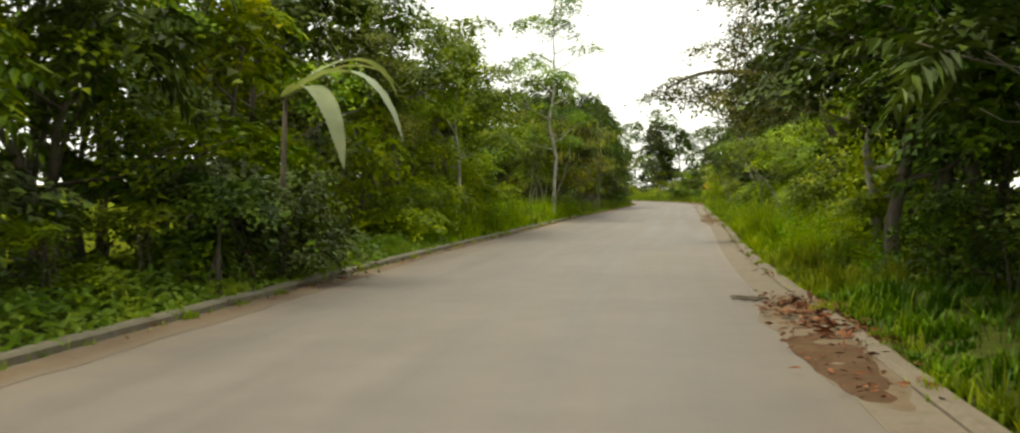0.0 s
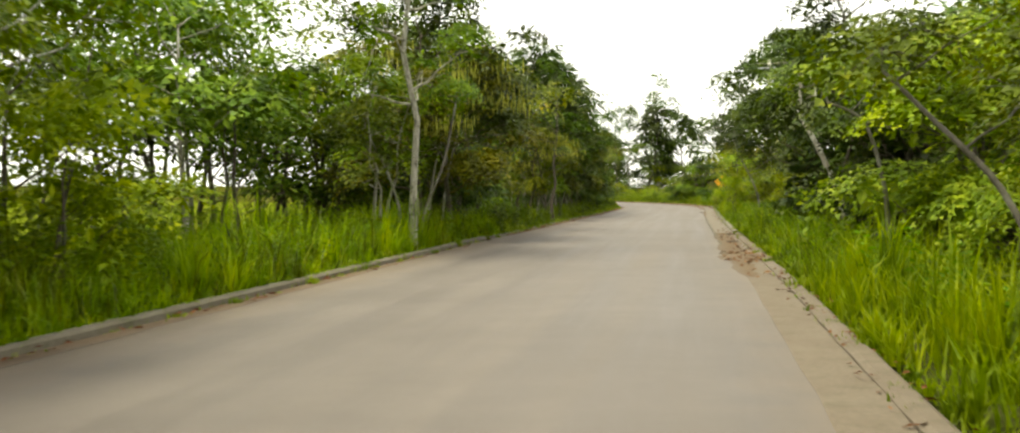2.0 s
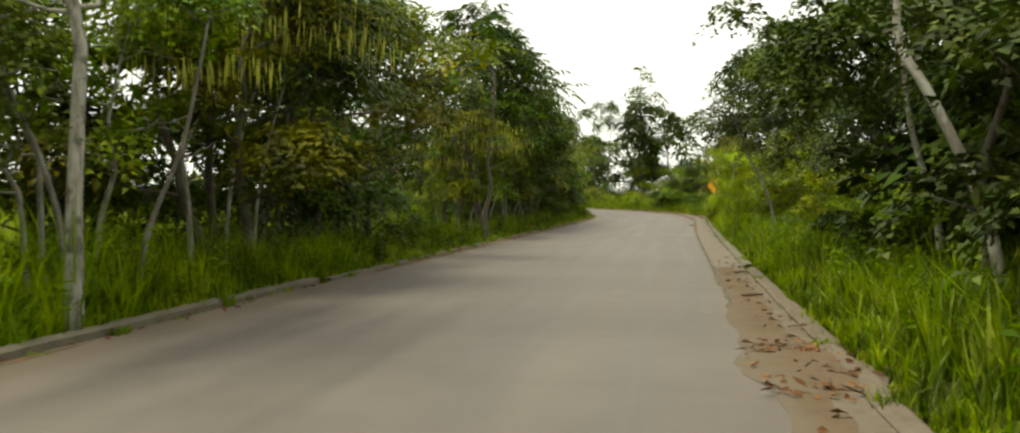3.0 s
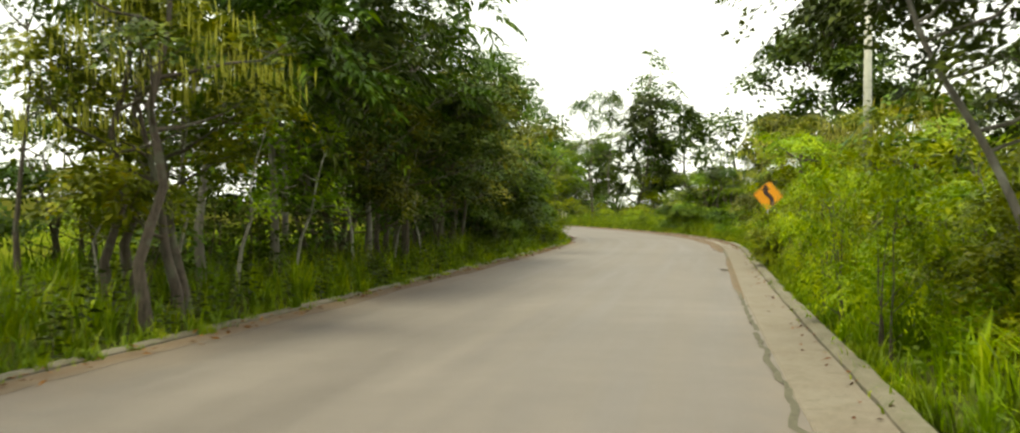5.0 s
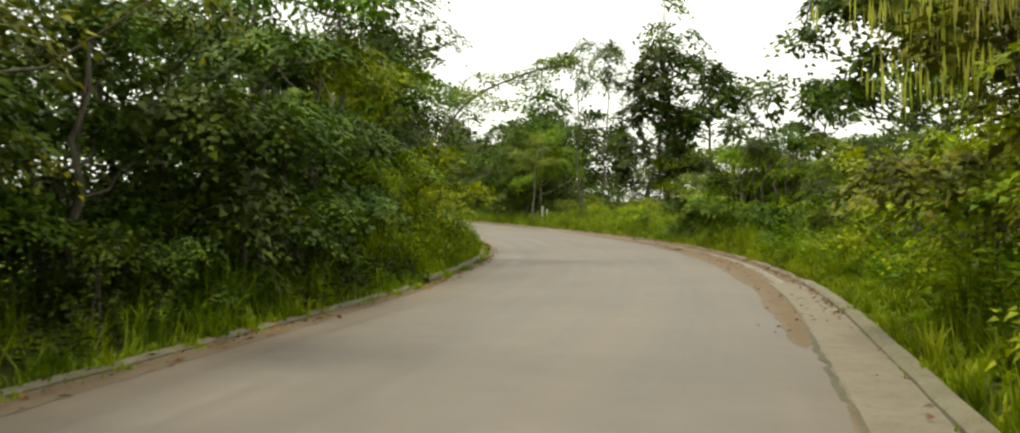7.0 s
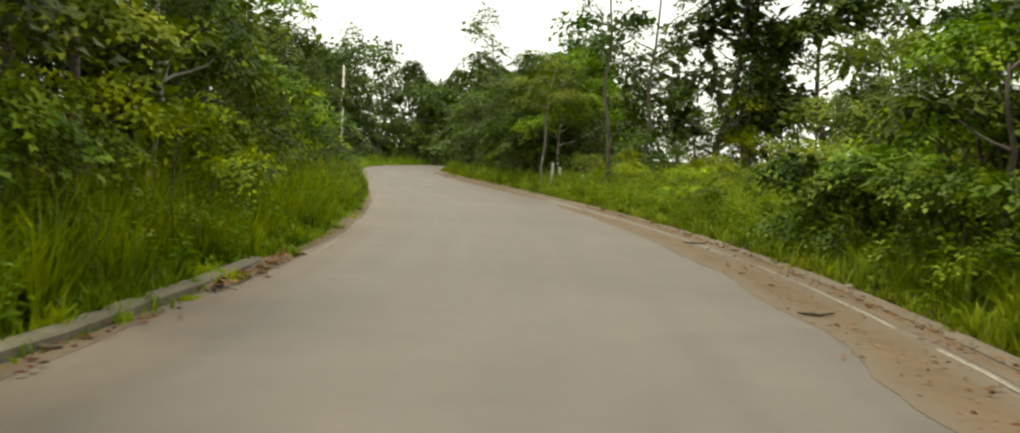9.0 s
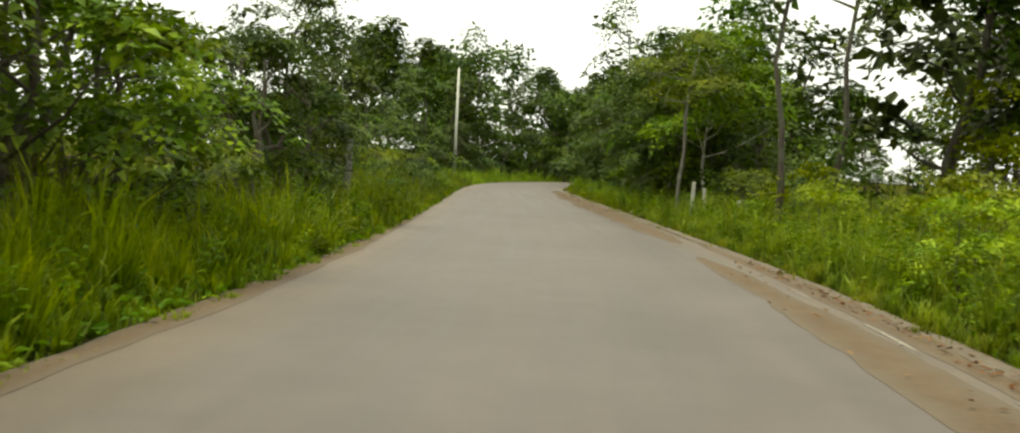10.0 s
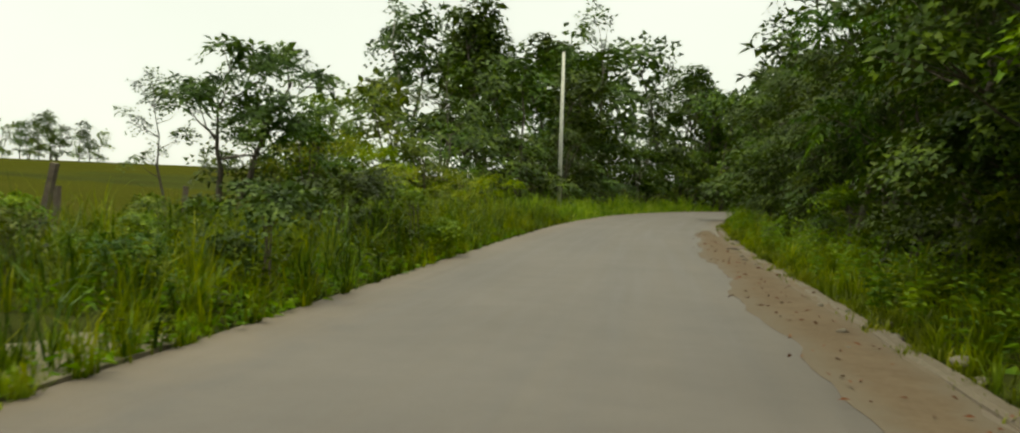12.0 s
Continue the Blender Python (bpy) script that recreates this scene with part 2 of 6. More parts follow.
def road_material():
    """Worn pinkish-grey concrete; U runs across (0 to 1), V along in metres."""
    m, n, l, bsdf, out = material("road_concrete")
    uv = n.new("ShaderNodeUVMap")
    uv.uv_map = "UVMap"
    sp = n.new("ShaderNodeSeparateXYZ")
    l.new(uv.outputs["UV"], sp.inputs["Vector"])
    tc = n.new("ShaderNodeTexCoord")
    fine = noise_node(n, l, 45.0, 6.0, 0.75, tc.outputs["Object"])
    mid = noise_node(n, l, 1.6, 5.0, 0.6, tc.outputs["Object"])
    stretch = n.new("ShaderNodeCombineXYZ")
    l.new(math_node(n, l, "MULTIPLY", sp.outputs["X"], 9.0), stretch.inputs["X"])
    l.new(math_node(n, l, "MULTIPLY", sp.outputs["Y"], 0.045), stretch.inputs["Y"])
    streak = noise_node(n, l, 1.4, 4.0, 0.55, stretch.outputs["Vector"])
    base = ramp(n, [(0.30, (0.091, 0.076, 0.068)), (0.70, (0.125, 0.106, 0.095))])
    l.new(streak.outputs["Fac"], base.inputs["Fac"])
    blot = ramp(n, [(0.30, (0.93, 0.925, 0.92)), (0.70, (1.07, 1.065, 1.06))])
    l.new(mid.outputs["Fac"], blot.inputs["Fac"])
    c = mix_rgb(n, l, 1.0, base.outputs["Color"], blot.outputs["Color"], "MULTIPLY")
    # washed-in clay dust towards both edges
    edge = math_node(n, l, "ABSOLUTE", math_node(n, l, "SUBTRACT", sp.outputs["X"], 0.5))
    wob = math_node(n, l, "MULTIPLY", math_node(n, l, "SUBTRACT", mid.outputs["Fac"], 0.5), 0.16)
    er = ramp(n, [(0.34, (0, 0, 0)), (0.50, (1, 1, 1))])
    l.new(math_node(n, l, "ADD", edge, wob), er.inputs["Fac"])
    c = mix_rgb(n, l, math_node(n, l, "MULTIPLY", er.outputs["Color"], 0.8), c, (0.146, 0.109, 0.077))
    stain = noise_node(n, l, 0.30, 4.0, 0.6, tc.outputs["Object"])
    sr = ramp(n, [(0.35, (0.90, 0.895, 0.89)), (0.65, (1.07, 1.07, 1.07))])
    l.new(stain.outputs["Fac"], sr.inputs["Fac"])
    c = mix_rgb(n, l, 1.0, c, sr.outputs["Color"], "MULTIPLY")
    gr = ramp(n, [(0.3, (0.86, 0.86, 0.86)), (0.7, (1.1, 1.1, 1.1))])
    l.new(fine.outputs["Fac"], gr.inputs["Fac"])
    l.new(mix_rgb(n, l, 1.0, c, gr.outputs["Color"], "MULTIPLY"), bsdf.inputs["Base Color"])
    rr = ramp(n, [(0.3, (0.55, 0.55, 0.55)), (0.7, (0.75, 0.75, 0.75))])
    l.new(streak.outputs["Fac"], rr.inputs["Fac"])
    l.new(rr.outputs["Color"], bsdf.inputs["Roughness"])
    bump(n, l, bsdf, fine.outputs["Fac"], 0.25, 0.006)
    return m


ROAD = road_material()


def ground_material(name, a, b, c, relief=0.8):
    m, n, l, bsdf, out = material(name)
    tc = n.new("ShaderNodeTexCoord")
    big = noise_node(n, l, 0.12, 5.0, 0.6, tc.outputs["Object"])
    small = noise_node(n, l, 5.0, 6.0, 0.7, tc.outputs["Object"])
    r = ramp(n, [(0.32, a), (0.5, b), (0.68, c)])
    l.new(mix_rgb(n, l, 0.45, big.outputs["Color"], small.outputs["Color"]), r.inputs["Fac"])
    lo, hi = 1 - 0.5 * relief, 1 + 0.375 * relief
    g = ramp(n, [(0.25, (lo, lo, lo)), (0.75, (hi, hi, hi))])
    l.new(small.outputs["Fac"], g.inputs["Fac"])
    l.new(mix_rgb(n, l, 1.0, r.outputs["Color"], g.outputs["Color"], "MULTIPLY"), bsdf.inputs["Base Color"])
    bsdf.inputs["Roughness"].default_value = 1.0
    bsdf.inputs["Specular IOR Level"].default_value = 0.0
    bump(n, l, bsdf, small.outputs["Fac"], relief, 0.08 * relief)
    return m


FLOOR_SOIL = ground_material("forest_floor", (0.026, 0.029, 0.009), (0.048, 0.055, 0.014), (0.065, 0.081, 0.017))


def soil_material():
    """Washed-in soil: thick and brown along its middle, thinning to road dust at both edges; U runs across."""
    m, n, l, bsdf, out = material("washed_soil")
    uv = n.new("ShaderNodeUVMap")
    uv.uv_map = "UVMap"
    sp = n.new("ShaderNodeSeparateXYZ")
    l.new(uv.outputs["UV"], sp.inputs["Vector"])
    tc = n.new("ShaderNodeTexCoord")
    big = noise_node(n, l, 1.3, 5.0, 0.65, tc.outputs["Object"])
    small = noise_node(n, l, 11.0, 6.0, 0.7, tc.outputs["Object"])
    r = ramp(n, [(0.30, (0.078, 0.054, 0.035)), (0.50, (0.126, 0.091, 0.062)), (0.72, (0.165, 0.125, 0.088))])
    l.new(mix_rgb(n, l, 0.5, big.outputs["Color"], small.outputs["Color"]), r.inputs["Fac"])
    edge = math_node(n, l, "ABSOLUTE", math_node(n, l, "SUBTRACT", sp.outputs["X"], 0.5))
    wob = math_node(n, l, "MULTIPLY", math_node(n, l, "SUBTRACT", big.outputs["Fac"], 0.5), 0.55)
    er = ramp(n, [(0.16, (0, 0, 0)), (0.44, (1, 1, 1))])
    l.new(math_node(n, l, "ADD", edge, wob), er.inputs["Fac"])
    dust = mix_rgb(n, l, big.outputs["Fac"], (0.124, 0.098, 0.074), (0.140, 0.113, 0.087))
    l.new(mix_rgb(n, l, er.outputs["Color"], r.outputs["Color"], dust), bsdf.inputs["Base Color"])
    bsdf.inputs["Roughness"].default_value = 0.95
    bsdf.inputs["Specular IOR Level"].default_value = 0.1
    bump(n, l, bsdf, small.outputs["Fac"], 0.5, 0.03)
    return m


SOIL = soil_material()
MUD = ground_material("wet_red_mud", (0.058, 0.036, 0.023), (0.082, 0.051, 0.033), (0.108, 0.071, 0.047), 0.5)
PASTURE = ground_material("pasture_turf", (0.065, 0.090, 0.007), (0.094, 0.119, 0.008), (0.116, 0.116, 0.017))
# darker copy of the pasture: the field out of the sun, painted as colour
PASTURE_SHADED = ground_material("pasture_turf_shaded", (0.046, 0.049, 0.008), (0.058, 0.061, 0.009), (0.072, 0.067, 0.015))

# ================= the road's line =================
# y, x of the middle, half width
LINE = [(-60, 1.4, 4.0), (-30, 0.2, 4.0), (0, -0.98, 3.97), (12, -1.44, 3.95), (24, -1.78, 3.94), (36, -1.87, 3.95), (48, -1.94, 3.96),
        (60, -2.05, 3.92), (72, -2.08, 3.80), (84, -2.07, 3.70), (96, -2.02, 3.68), (108, -2.07, 3.68), (114, -2.48, 3.69),
        (120, -3.32, 3.71), (126, -4.65, 3.76), (132, -6.40, 3.74), (138, -8.55, 3.70), (144, -10.97, 3.66), (150, -13.60, 3.60),
        (156, -16.30, 3.54), (165, -20.40, 3.48), (174, -24.60, 3.42), (183, -28.7, 3.40), (192, -32.6, 3.4), (201, -36.1, 3.4),
        (212, -39.7, 3.4), (226, -42.4, 3.4), (236, -42.0, 3.4), (246, -38.0, 3.4), (256, -30.0, 3.4), (266, -19.0, 3.4), (276, -6.0, 3.4), (300, 26.0, 3.4)]


def smooth_line():
    a = np.array(LINE, float)
    ys = np.arange(-60, 300.01, 0.5)
    k = np.zeros_like(a)
    k[1:-1] = (a[2:] - a[:-2]) / (a[2:, :1] - a[:-2, :1])
    k[0], k[-1] = k[1], k[-2]
    i = np.clip(np.searchsorted(a[:, 0], ys, "right") - 1, 0, len(a) - 2)
    h = (a[i + 1, 0] - a[i, 0])[:, None]
    u = ((ys - a[i, 0])[:, None]) / h
    v = (2 * u**3 - 3 * u**2 + 1) * a[i] + (u**3 - 2 * u**2 + u) * h * k[i] + (3 * u**2 - 2 * u**3) * a[i + 1] + (u**3 - u**2) * h * k[i + 1]
    return ys, v[:, 1], v[:, 2]


RY, RX, RH = smooth_line()
TX, TY = np.gradient(RX, RY), np.ones_like(RY)
TL = np.hypot(TX, TY)
TX, TY = TX / TL, TY / TL


def beside(y, side, d):
    """The place d metres outside the road's edge (side -1 left, +1 right) at the station y of the road's middle."""
    x, hw = np.interp(y, RY, RX), np.interp(y, RY, RH)
    tx, ty = np.interp(y, RY, TX), np.interp(y, RY, TY)
    o = side * (hw + d)
    return float(x + ty * o), float(y - tx * o)


def road_offset(px, py):
    """Signed distance from the road's middle and the half width there, for arrays."""
    i = np.clip(np.searchsorted(RY, py), 1, len(RY) - 2)
    for _ in range(3):
        s = (px - RX[i]) * TX[i] + (py - RY[i]) * TY[i]
        i = np.clip(i + np.round(s * 2 * TY[i]).astype(int), 1, len(RY) - 2)
    return (px - RX[i]) * TY[i] - (py - RY[i]) * TX[i], RH[i]


def rise(x, y):
    """The pasture climbs gently away from the road on its left."""
    return np.clip((-np.asarray(x, float) - 42.0) * 0.022, 0, 5.0) * np.clip((np.asarray(y, float) - 20.0) / 60.0, 0, 1)


# ================= mesh helpers =================
def tri_mesh(name, verts, tris, mat, smooth=False):
    verts, tris = np.asarray(verts, np.float32), np.asarray(tris, np.int32)
    me = bpy.data.meshes.new(name)
    me.vertices.add(len(verts))
    me.vertices.foreach_set("co", verts.ravel())
    me.loops.add(tris.size)
    me.loops.foreach_set("vertex_index", tris.ravel())
    me.polygons.add(len(tris))
    me.polygons.foreach_set("loop_start", np.arange(0, tris.size, 3, dtype=np.int32))
    me.polygons.foreach_set("use_smooth", np.full(len(tris), smooth))
    me.materials.append(mat)
    me.update(calc_edges=True)
    return me


def part(name, me, parent, label=""):
    ob = new(name, me)
    ob.parent = parent
    if label:
        ob["label"] = label
    return ob


def bm_mesh(name, bm, mat, smooth=False):
    me = bpy.data.meshes.new(name)
    bmesh.ops.recalc_face_normals(bm, faces=bm.faces)
    bm.to_mesh(me)
    bm.free()
    me.materials.append(mat)
    if smooth:
        me.polygons.foreach_set("use_smooth", np.full(len(me.polygons), True))
    return me


def unit(v):
    return v / np.maximum(np.linalg.norm(v, axis=-1, keepdims=True), 1e-9)


def tube(points, radii, sides=7):
    """A tapered tube along points, closed at its end."""
    p, r = np.asarray(points, float), np.asarray(radii, float)
    t = unit(np.gradient(p, axis=0))
    ref = np.where(np.abs(t[:, 2:3]) > 0.9, np.array([[1.0, 0, 0]]), np.array([[0, 0, 1.0]]))
    a = unit(np.cross(t, ref))
    b = np.cross(t, a)
    an = np.linspace(0, 2 * np.pi, sides, endpoint=False)
    v = p[:, None] + r[:, None, None] * (np.cos(an)[None, :, None] * a[:, None] + np.sin(an)[None, :, None] * b[:, None])
    f = []
    for i in range(len(p) - 1):
        for j in range(sides):
            q, w = i * sides + j, i * sides + (j + 1) % sides
            f += [(q, w, q + sides), (w, w + sides, q + sides)]
    n = len(p) * sides
    for j in range(sides):
        f.append(((len(p) - 1) * sides + j, (len(p) - 1) * sides + (j + 1) % sides, n))
    return np.vstack([v.reshape(-1, 3), p[-1:]]), np.array(f)


def joined(pieces):
    vs, fs, k = [], [], 0
    for v, f in pieces:
        vs.append(v)
        fs.append(np.asarray(f) + k)
        k += len(v)
    return np.vstack(vs), np.vstack(fs)


def leaf_quads(rng, base, way, length, width, droop=0.25, fold=0.18):
    """One folded blade for each base point: four corners, two faces."""
    n = len(base)
    way = unit(way)
    L = np.broadcast_to(length, (n,))[:, None]
    W = np.broadcast_to(width, (n,))[:, None]
    side = unit(np.cross(way, rng.normal(size=(n, 3)) * 0.38 + np.array([0, 0, 1.0])))
    up = np.cross(side, way)
    d = np.array([0, 0, -1.0])
    mid = base + way * L * 0.45 + d * L * droop * 0.2
    v = np.stack([base, mid + side * W * 0.5 + up * W * fold, base + way * L + d * L * droop, mid - side * W * 0.5 + up * W * fold], 1)
    k = np.arange(n)[:, None] * 4
    f = np.concatenate([k + np.array([[0, 1, 2]]), k + np.array([[0, 2, 3]])], 0)
    return v.reshape(-1, 3), f


def sprays(rng, blobs, count, per, length, width, droop, down=0.10, shell=0.66):
    """Sprays of leaves over the outer shells of the blobs, with gaps between them."""
    blobs = np.asarray(blobs, float)
    area = blobs[:, 3] * blobs[:, 4]
    pick = rng.choice(len(blobs), count, p=area / area.sum())
    o = unit(rng.normal(size=(count, 3)))
    o[:, 2] = np.where(rng.random(count) < 0.62, np.abs(o[:, 2]), o[:, 2])
    r = shell + (1 - shell) * rng.random(count) ** 0.7 + rng.normal(size=count) * 0.10
    c = blobs[pick, :3] + o * np.stack([blobs[pick, 3], blobs[pick, 3], blobs[pick, 4]], 1) * r[:, None]
    way = unit(o * np.array([1, 1, 0.55]) + rng.normal(size=(count, 3)) * np.array([0.5, 0.5, 0.3]) + np.array([0, 0, -down]))
    c = np.repeat(c, per, 0)
    w = np.repeat(way, per, 0)
    n = len(c)
    base = c + w * (rng.random((n, 1)) - 0.5) * length * 1.6 + rng.normal(size=(n, 3)) * length * 0.22
    w = unit(w + rng.normal(size=(n, 3)) * np.array([0.6, 0.6, 0.35]))
    ll = length * (0.65 + 0.7 * rng.random(n))
    return leaf_quads(rng, base, w, ll, ll * width, droop)


def pads(rng, blobs, count, leaf, spread, arms=6, pairs=4, width=0.46):
    """Flat layered sprays over the blobs: arms radiate from each pad's middle, droop to its rim and carry leaflets in pairs."""
    blobs = np.asarray(blobs, float)
    area = blobs[:, 3] * blobs[:, 4]
    pick = rng.choice(len(blobs), count, p=area / area.sum())
    o = unit(rng.normal(size=(count, 3)))
    o[:, 2] = np.where(rng.random(count) < 0.70, np.abs(o[:, 2]), o[:, 2] * 0.8)
    r = 0.72 + 0.34 * rng.random(count)
    c = blobs[pick, :3] + o * np.stack([blobs[pick, 3], blobs[pick, 3], blobs[pick, 4]], 1) * r[:, None]
    axis = unit(o * np.array([0.75, 0.75, 0.35]) + rng.normal(size=(count, 3)) * 0.22 + np.array([0, 0, 0.85]))
    a = unit(np.cross(axis, rng.normal(size=(count, 3))))
    b = np.cross(axis, a)
    an = (np.arange(arms)[None] + rng.random((count, 1)) + rng.normal(size=(count, arms)) * 0.22) * 2 * np.pi / arms
    way = np.cos(an)[..., None] * a[:, None] + np.sin(an)[..., None] * b[:, None]
    size = spread * (0.55 + 0.75 * rng.random((count, arms)))
    u = (np.arange(pairs) + 0.55) / pairs
    p = (c[:, None, None] + way[:, :, None] * (size[..., None] * u)[..., None]
         + np.array([0, 0, -0.32]) * (size[..., None] * u ** 2)[..., None])
    side = unit(np.cross(np.broadcast_to(axis[:, None], way.shape), way))
    n = count * arms * pairs
    out_v = []
    for s in (-1, 1):
        w = unit(side[:, :, None] * s * (1.0 - 0.55 * u)[:, None] + way[:, :, None] * (0.35 + 0.75 * u)[:, None] + rng.normal(size=(count, arms, pairs, 3)) * 0.20 + np.array([0, 0, -0.16]))
        ll = (leaf * (0.7 + 0.6 * rng.random((count, arms, pairs))))[..., None]
        across = unit(np.cross(w, np.broadcast_to(axis[:, None, None], w.shape) + rng.normal(size=w.shape) * 0.3)) * ll * width * 0.5
        mid = p + w * ll * 0.42
        out_v.append(np.stack([p + across * 0.25, mid - across, p + w * ll, mid + across], -2).reshape(n, 4, 3)[:, [1, 2, 3]])
    v = np.concatenate(out_v).reshape(-1, 3)
    return v, np.arange(len(v)).reshape(-1, 3)


def fronds(rng, base, way, length, pairs, leaf, width, droop=0.5):
    """Feather leaves: a bowed rib with drooping leaflets in pairs."""
    n = len(base)
    way = unit(way)
    u = np.linspace(0.12, 1.0, pairs)
    L = (length * (0.75 + 0.5 * rng.random(n)))[:, None, None]
    rib = base[:, None] + way[:, None] * L * u[None, :, None] + np.array([0, 0, -1.0]) * (L * droop * u[None, :, None] ** 2)
    side = unit(np.cross(way, np.array([0, 0, 1.0]) + rng.normal(size=(n, 3)) * 0.25))
    out = []
    for s in (-1, 1):
        w = side[:, None] * s + way[:, None] * 0.5 + np.array([0, 0, -0.35]) + rng.normal(size=(n, pairs, 3)) * 0.12
        size = leaf * (0.6 + 0.8 * np.sin(np.pi * (0.15 + 0.8 * u)))[None, :] * np.ones((n, 1))
        out.append(leaf_quads(rng, rib.reshape(-1, 3), w.reshape(-1, 3), size.ravel(), size.ravel() * width, 0.35))
    return joined(out)


def limb(rng, a, b, r0, r1, sag=0.1, steps=5):
    a, b = np.asarray(a, float), np.asarray(b, float)
    u = np.linspace(0, 1, steps)[:, None]
    bow = np.sin(np.pi * u) * np.array([[0, 0, -sag]]) * np.linalg.norm(b - a) + rng.normal(size=(steps, 3)) * 0.03 * np.linalg.norm(b - a) * np.sin(np.pi * u)
    return tube(a + (b - a) * u + bow, r0 + (r1 - r0) * u[:, 0], 5 if steps > 4 else 3)


# ================= plants =================
def make_tree(name, seed, height, clear, radius, blobs, blob_r, count, per, leaf, width, leaf_mat, bark,
              label, category="tree", stems=1, trunk_r=0.12, lean=0.25, bend=0.035, flat=0.62, droop=0.14, frond=None, strands=0, top=0.0, fill=0.24, fine=True):
    """A tree: trunk and limbs in one part, a crown of single leaves in another. Kept far below ground as a pattern and removed later."""
    rng = np.random.default_rng(seed)
    root = new(name)
    root.empty_display_size = 0.3
    tagged(root, label, category)
    wood, bl = [], []
    for s in range(stems):
        off = rng.normal(size=2) * 0.25 * (stems > 1)
        n = 7 if fine else 5
        u = np.linspace(0, 1, n)
        way = rng.normal(size=2) * lean
        hx = height * (0.80 if stems == 1 else 0.62 + 0.2 * rng.random())
        pts = np.stack([off[0] + way[0] * u**1.5 * height * 0.35 + rng.normal(size=n) * bend * height * u * (1 - u) * 2,
                        off[1] + way[1] * u**1.5 * height * 0.35 + rng.normal(size=n) * bend * height * u * (1 - u) * 2,
                        -0.15 + u * (hx + 0.15)], 1)
        r = trunk_r * (1.15 - 0.85 * u) * (1 + 0.35 * np.exp(-u * 14))
        wood.append(tube(pts, r, 8 if fine else 5))
        nb = max(2, blobs // stems)
        for b in range(nb):
            zz = clear + (height - clear) * ((b + 0.5) / nb if not top else top + (1 - top) * rng.random())
            zz = min(zz, height - blob_r * flat * 0.7)
            prof = math.sin(math.pi * min(1.0, 0.28 + 0.66 * (zz - clear) / max(0.1, height - clear)))
            an = rng.random() * 6.283 + b * 2.4
            rr = radius * (0.35 + 0.65 * rng.random() ** 0.6) * prof
            ax = np.array([np.interp(min(zz, hx), pts[:, 2], pts[:, 0]), np.interp(min(zz, hx), pts[:, 2], pts[:, 1])])
            c = np.array([ax[0] + rr * math.cos(an), ax[1] + rr * math.sin(an), zz])
            br = blob_r * (0.65 + 0.6 * rng.random())
            bl.append((*c, br, br * flat * (0.8 + 0.4 * rng.random())))
            zs = max(clear * 0.75, min(hx * 0.97, zz - (0.35 + 0.4 * rng.random()) * max(rr, 0.5)))
            st = np.array([np.interp(zs, pts[:, 2], pts[:, k]) for k in (0, 1)] + [zs])
            wood.append(limb(rng, st, c, trunk_r * 0.42, trunk_r * 0.10, 0.06, 5 if fine else 3))
            for _ in range(2 if fine else 0):
                e = c + unit(rng.normal(size=3)) * np.array([br, br, br * flat]) * 0.85
                wood.append(limb(rng, st + (c - st) * 0.72, e, trunk_r * 0.16, 0.008, 0.03, 3))
    v, f = joined(wood)
    part("trunk", tri_mesh("trunk", v, f, bark, True), root)
    green = []
    if count:
        green.append(pads(rng, bl, max(10, int(count * per * 1.75 / 48)), leaf * 0.88, leaf * 2.5 if leaf < 0.3 else leaf * 2.0, width=width * 1.1))
        inner = np.array(bl) * np.array([1, 1, 1, 0.70, 0.62]) + np.array([0, 0, 0.04, 0, 0])
        green.append(sprays(rng, inner, max(12, int(count * fill * 1.3)), 3, min(leaf * 1.3, 0.26 if height < 9 else 1.0), width * 1.3, droop, shell=0.2))
    if frond:
        fc, fl, fp, fs, fw = frond
        b = np.array(bl)
        pick = rng.integers(0, len(b), fc)
        o = unit(rng.normal(size=(fc, 3)) * np.array([1, 1, 0.6]) + np.array([0, 0, 0.15]))
        base = b[pick, :3] + o * np.stack([b[pick, 3], b[pick, 3], b[pick, 4]], 1) * (0.45 + 0.4 * rng.random((fc, 1)))
        green.append(fronds(rng, base, o + np.array([0, 0, 0.1]), fl, fp, fs, fw))
    v, f = joined(green)
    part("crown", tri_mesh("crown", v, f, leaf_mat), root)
    if strands:
        b = np.array(sorted(bl, key=lambda q: q[2])[len(bl) // 2:])
        hang = []
        for k in range(strands):
            c = b[rng.integers(0, len(b))]
            o = unit(rng.normal(size=2))
            p = np.array([c[0] + o[0] * c[3] * 0.9, c[1] + o[1] * c[3] * 0.9, c[2] - c[4] * 0.2 + rng.normal() * 0.2])
            m = rng.integers(5, 11)
            base = p + rng.normal(size=(m, 3)) * np.array([0.35, 0.35, 0.06])
            hang.append(leaf_quads(rng, base, np.tile([[0.02, 0.02, -1.0]], (m, 1)) + rng.normal(size=(m, 3)) * 0.06, 0.28 + 0.3 * rng.random(m), 0.035, 0.0, 0.3))
        v, f = joined(hang)
        part("flower_fringe", tri_mesh("flower_fringe", v, f, CATKIN), root, "pale yellow-green hanging flower strands")["kind"] = "stuff"
    return root


PATTERN = {}


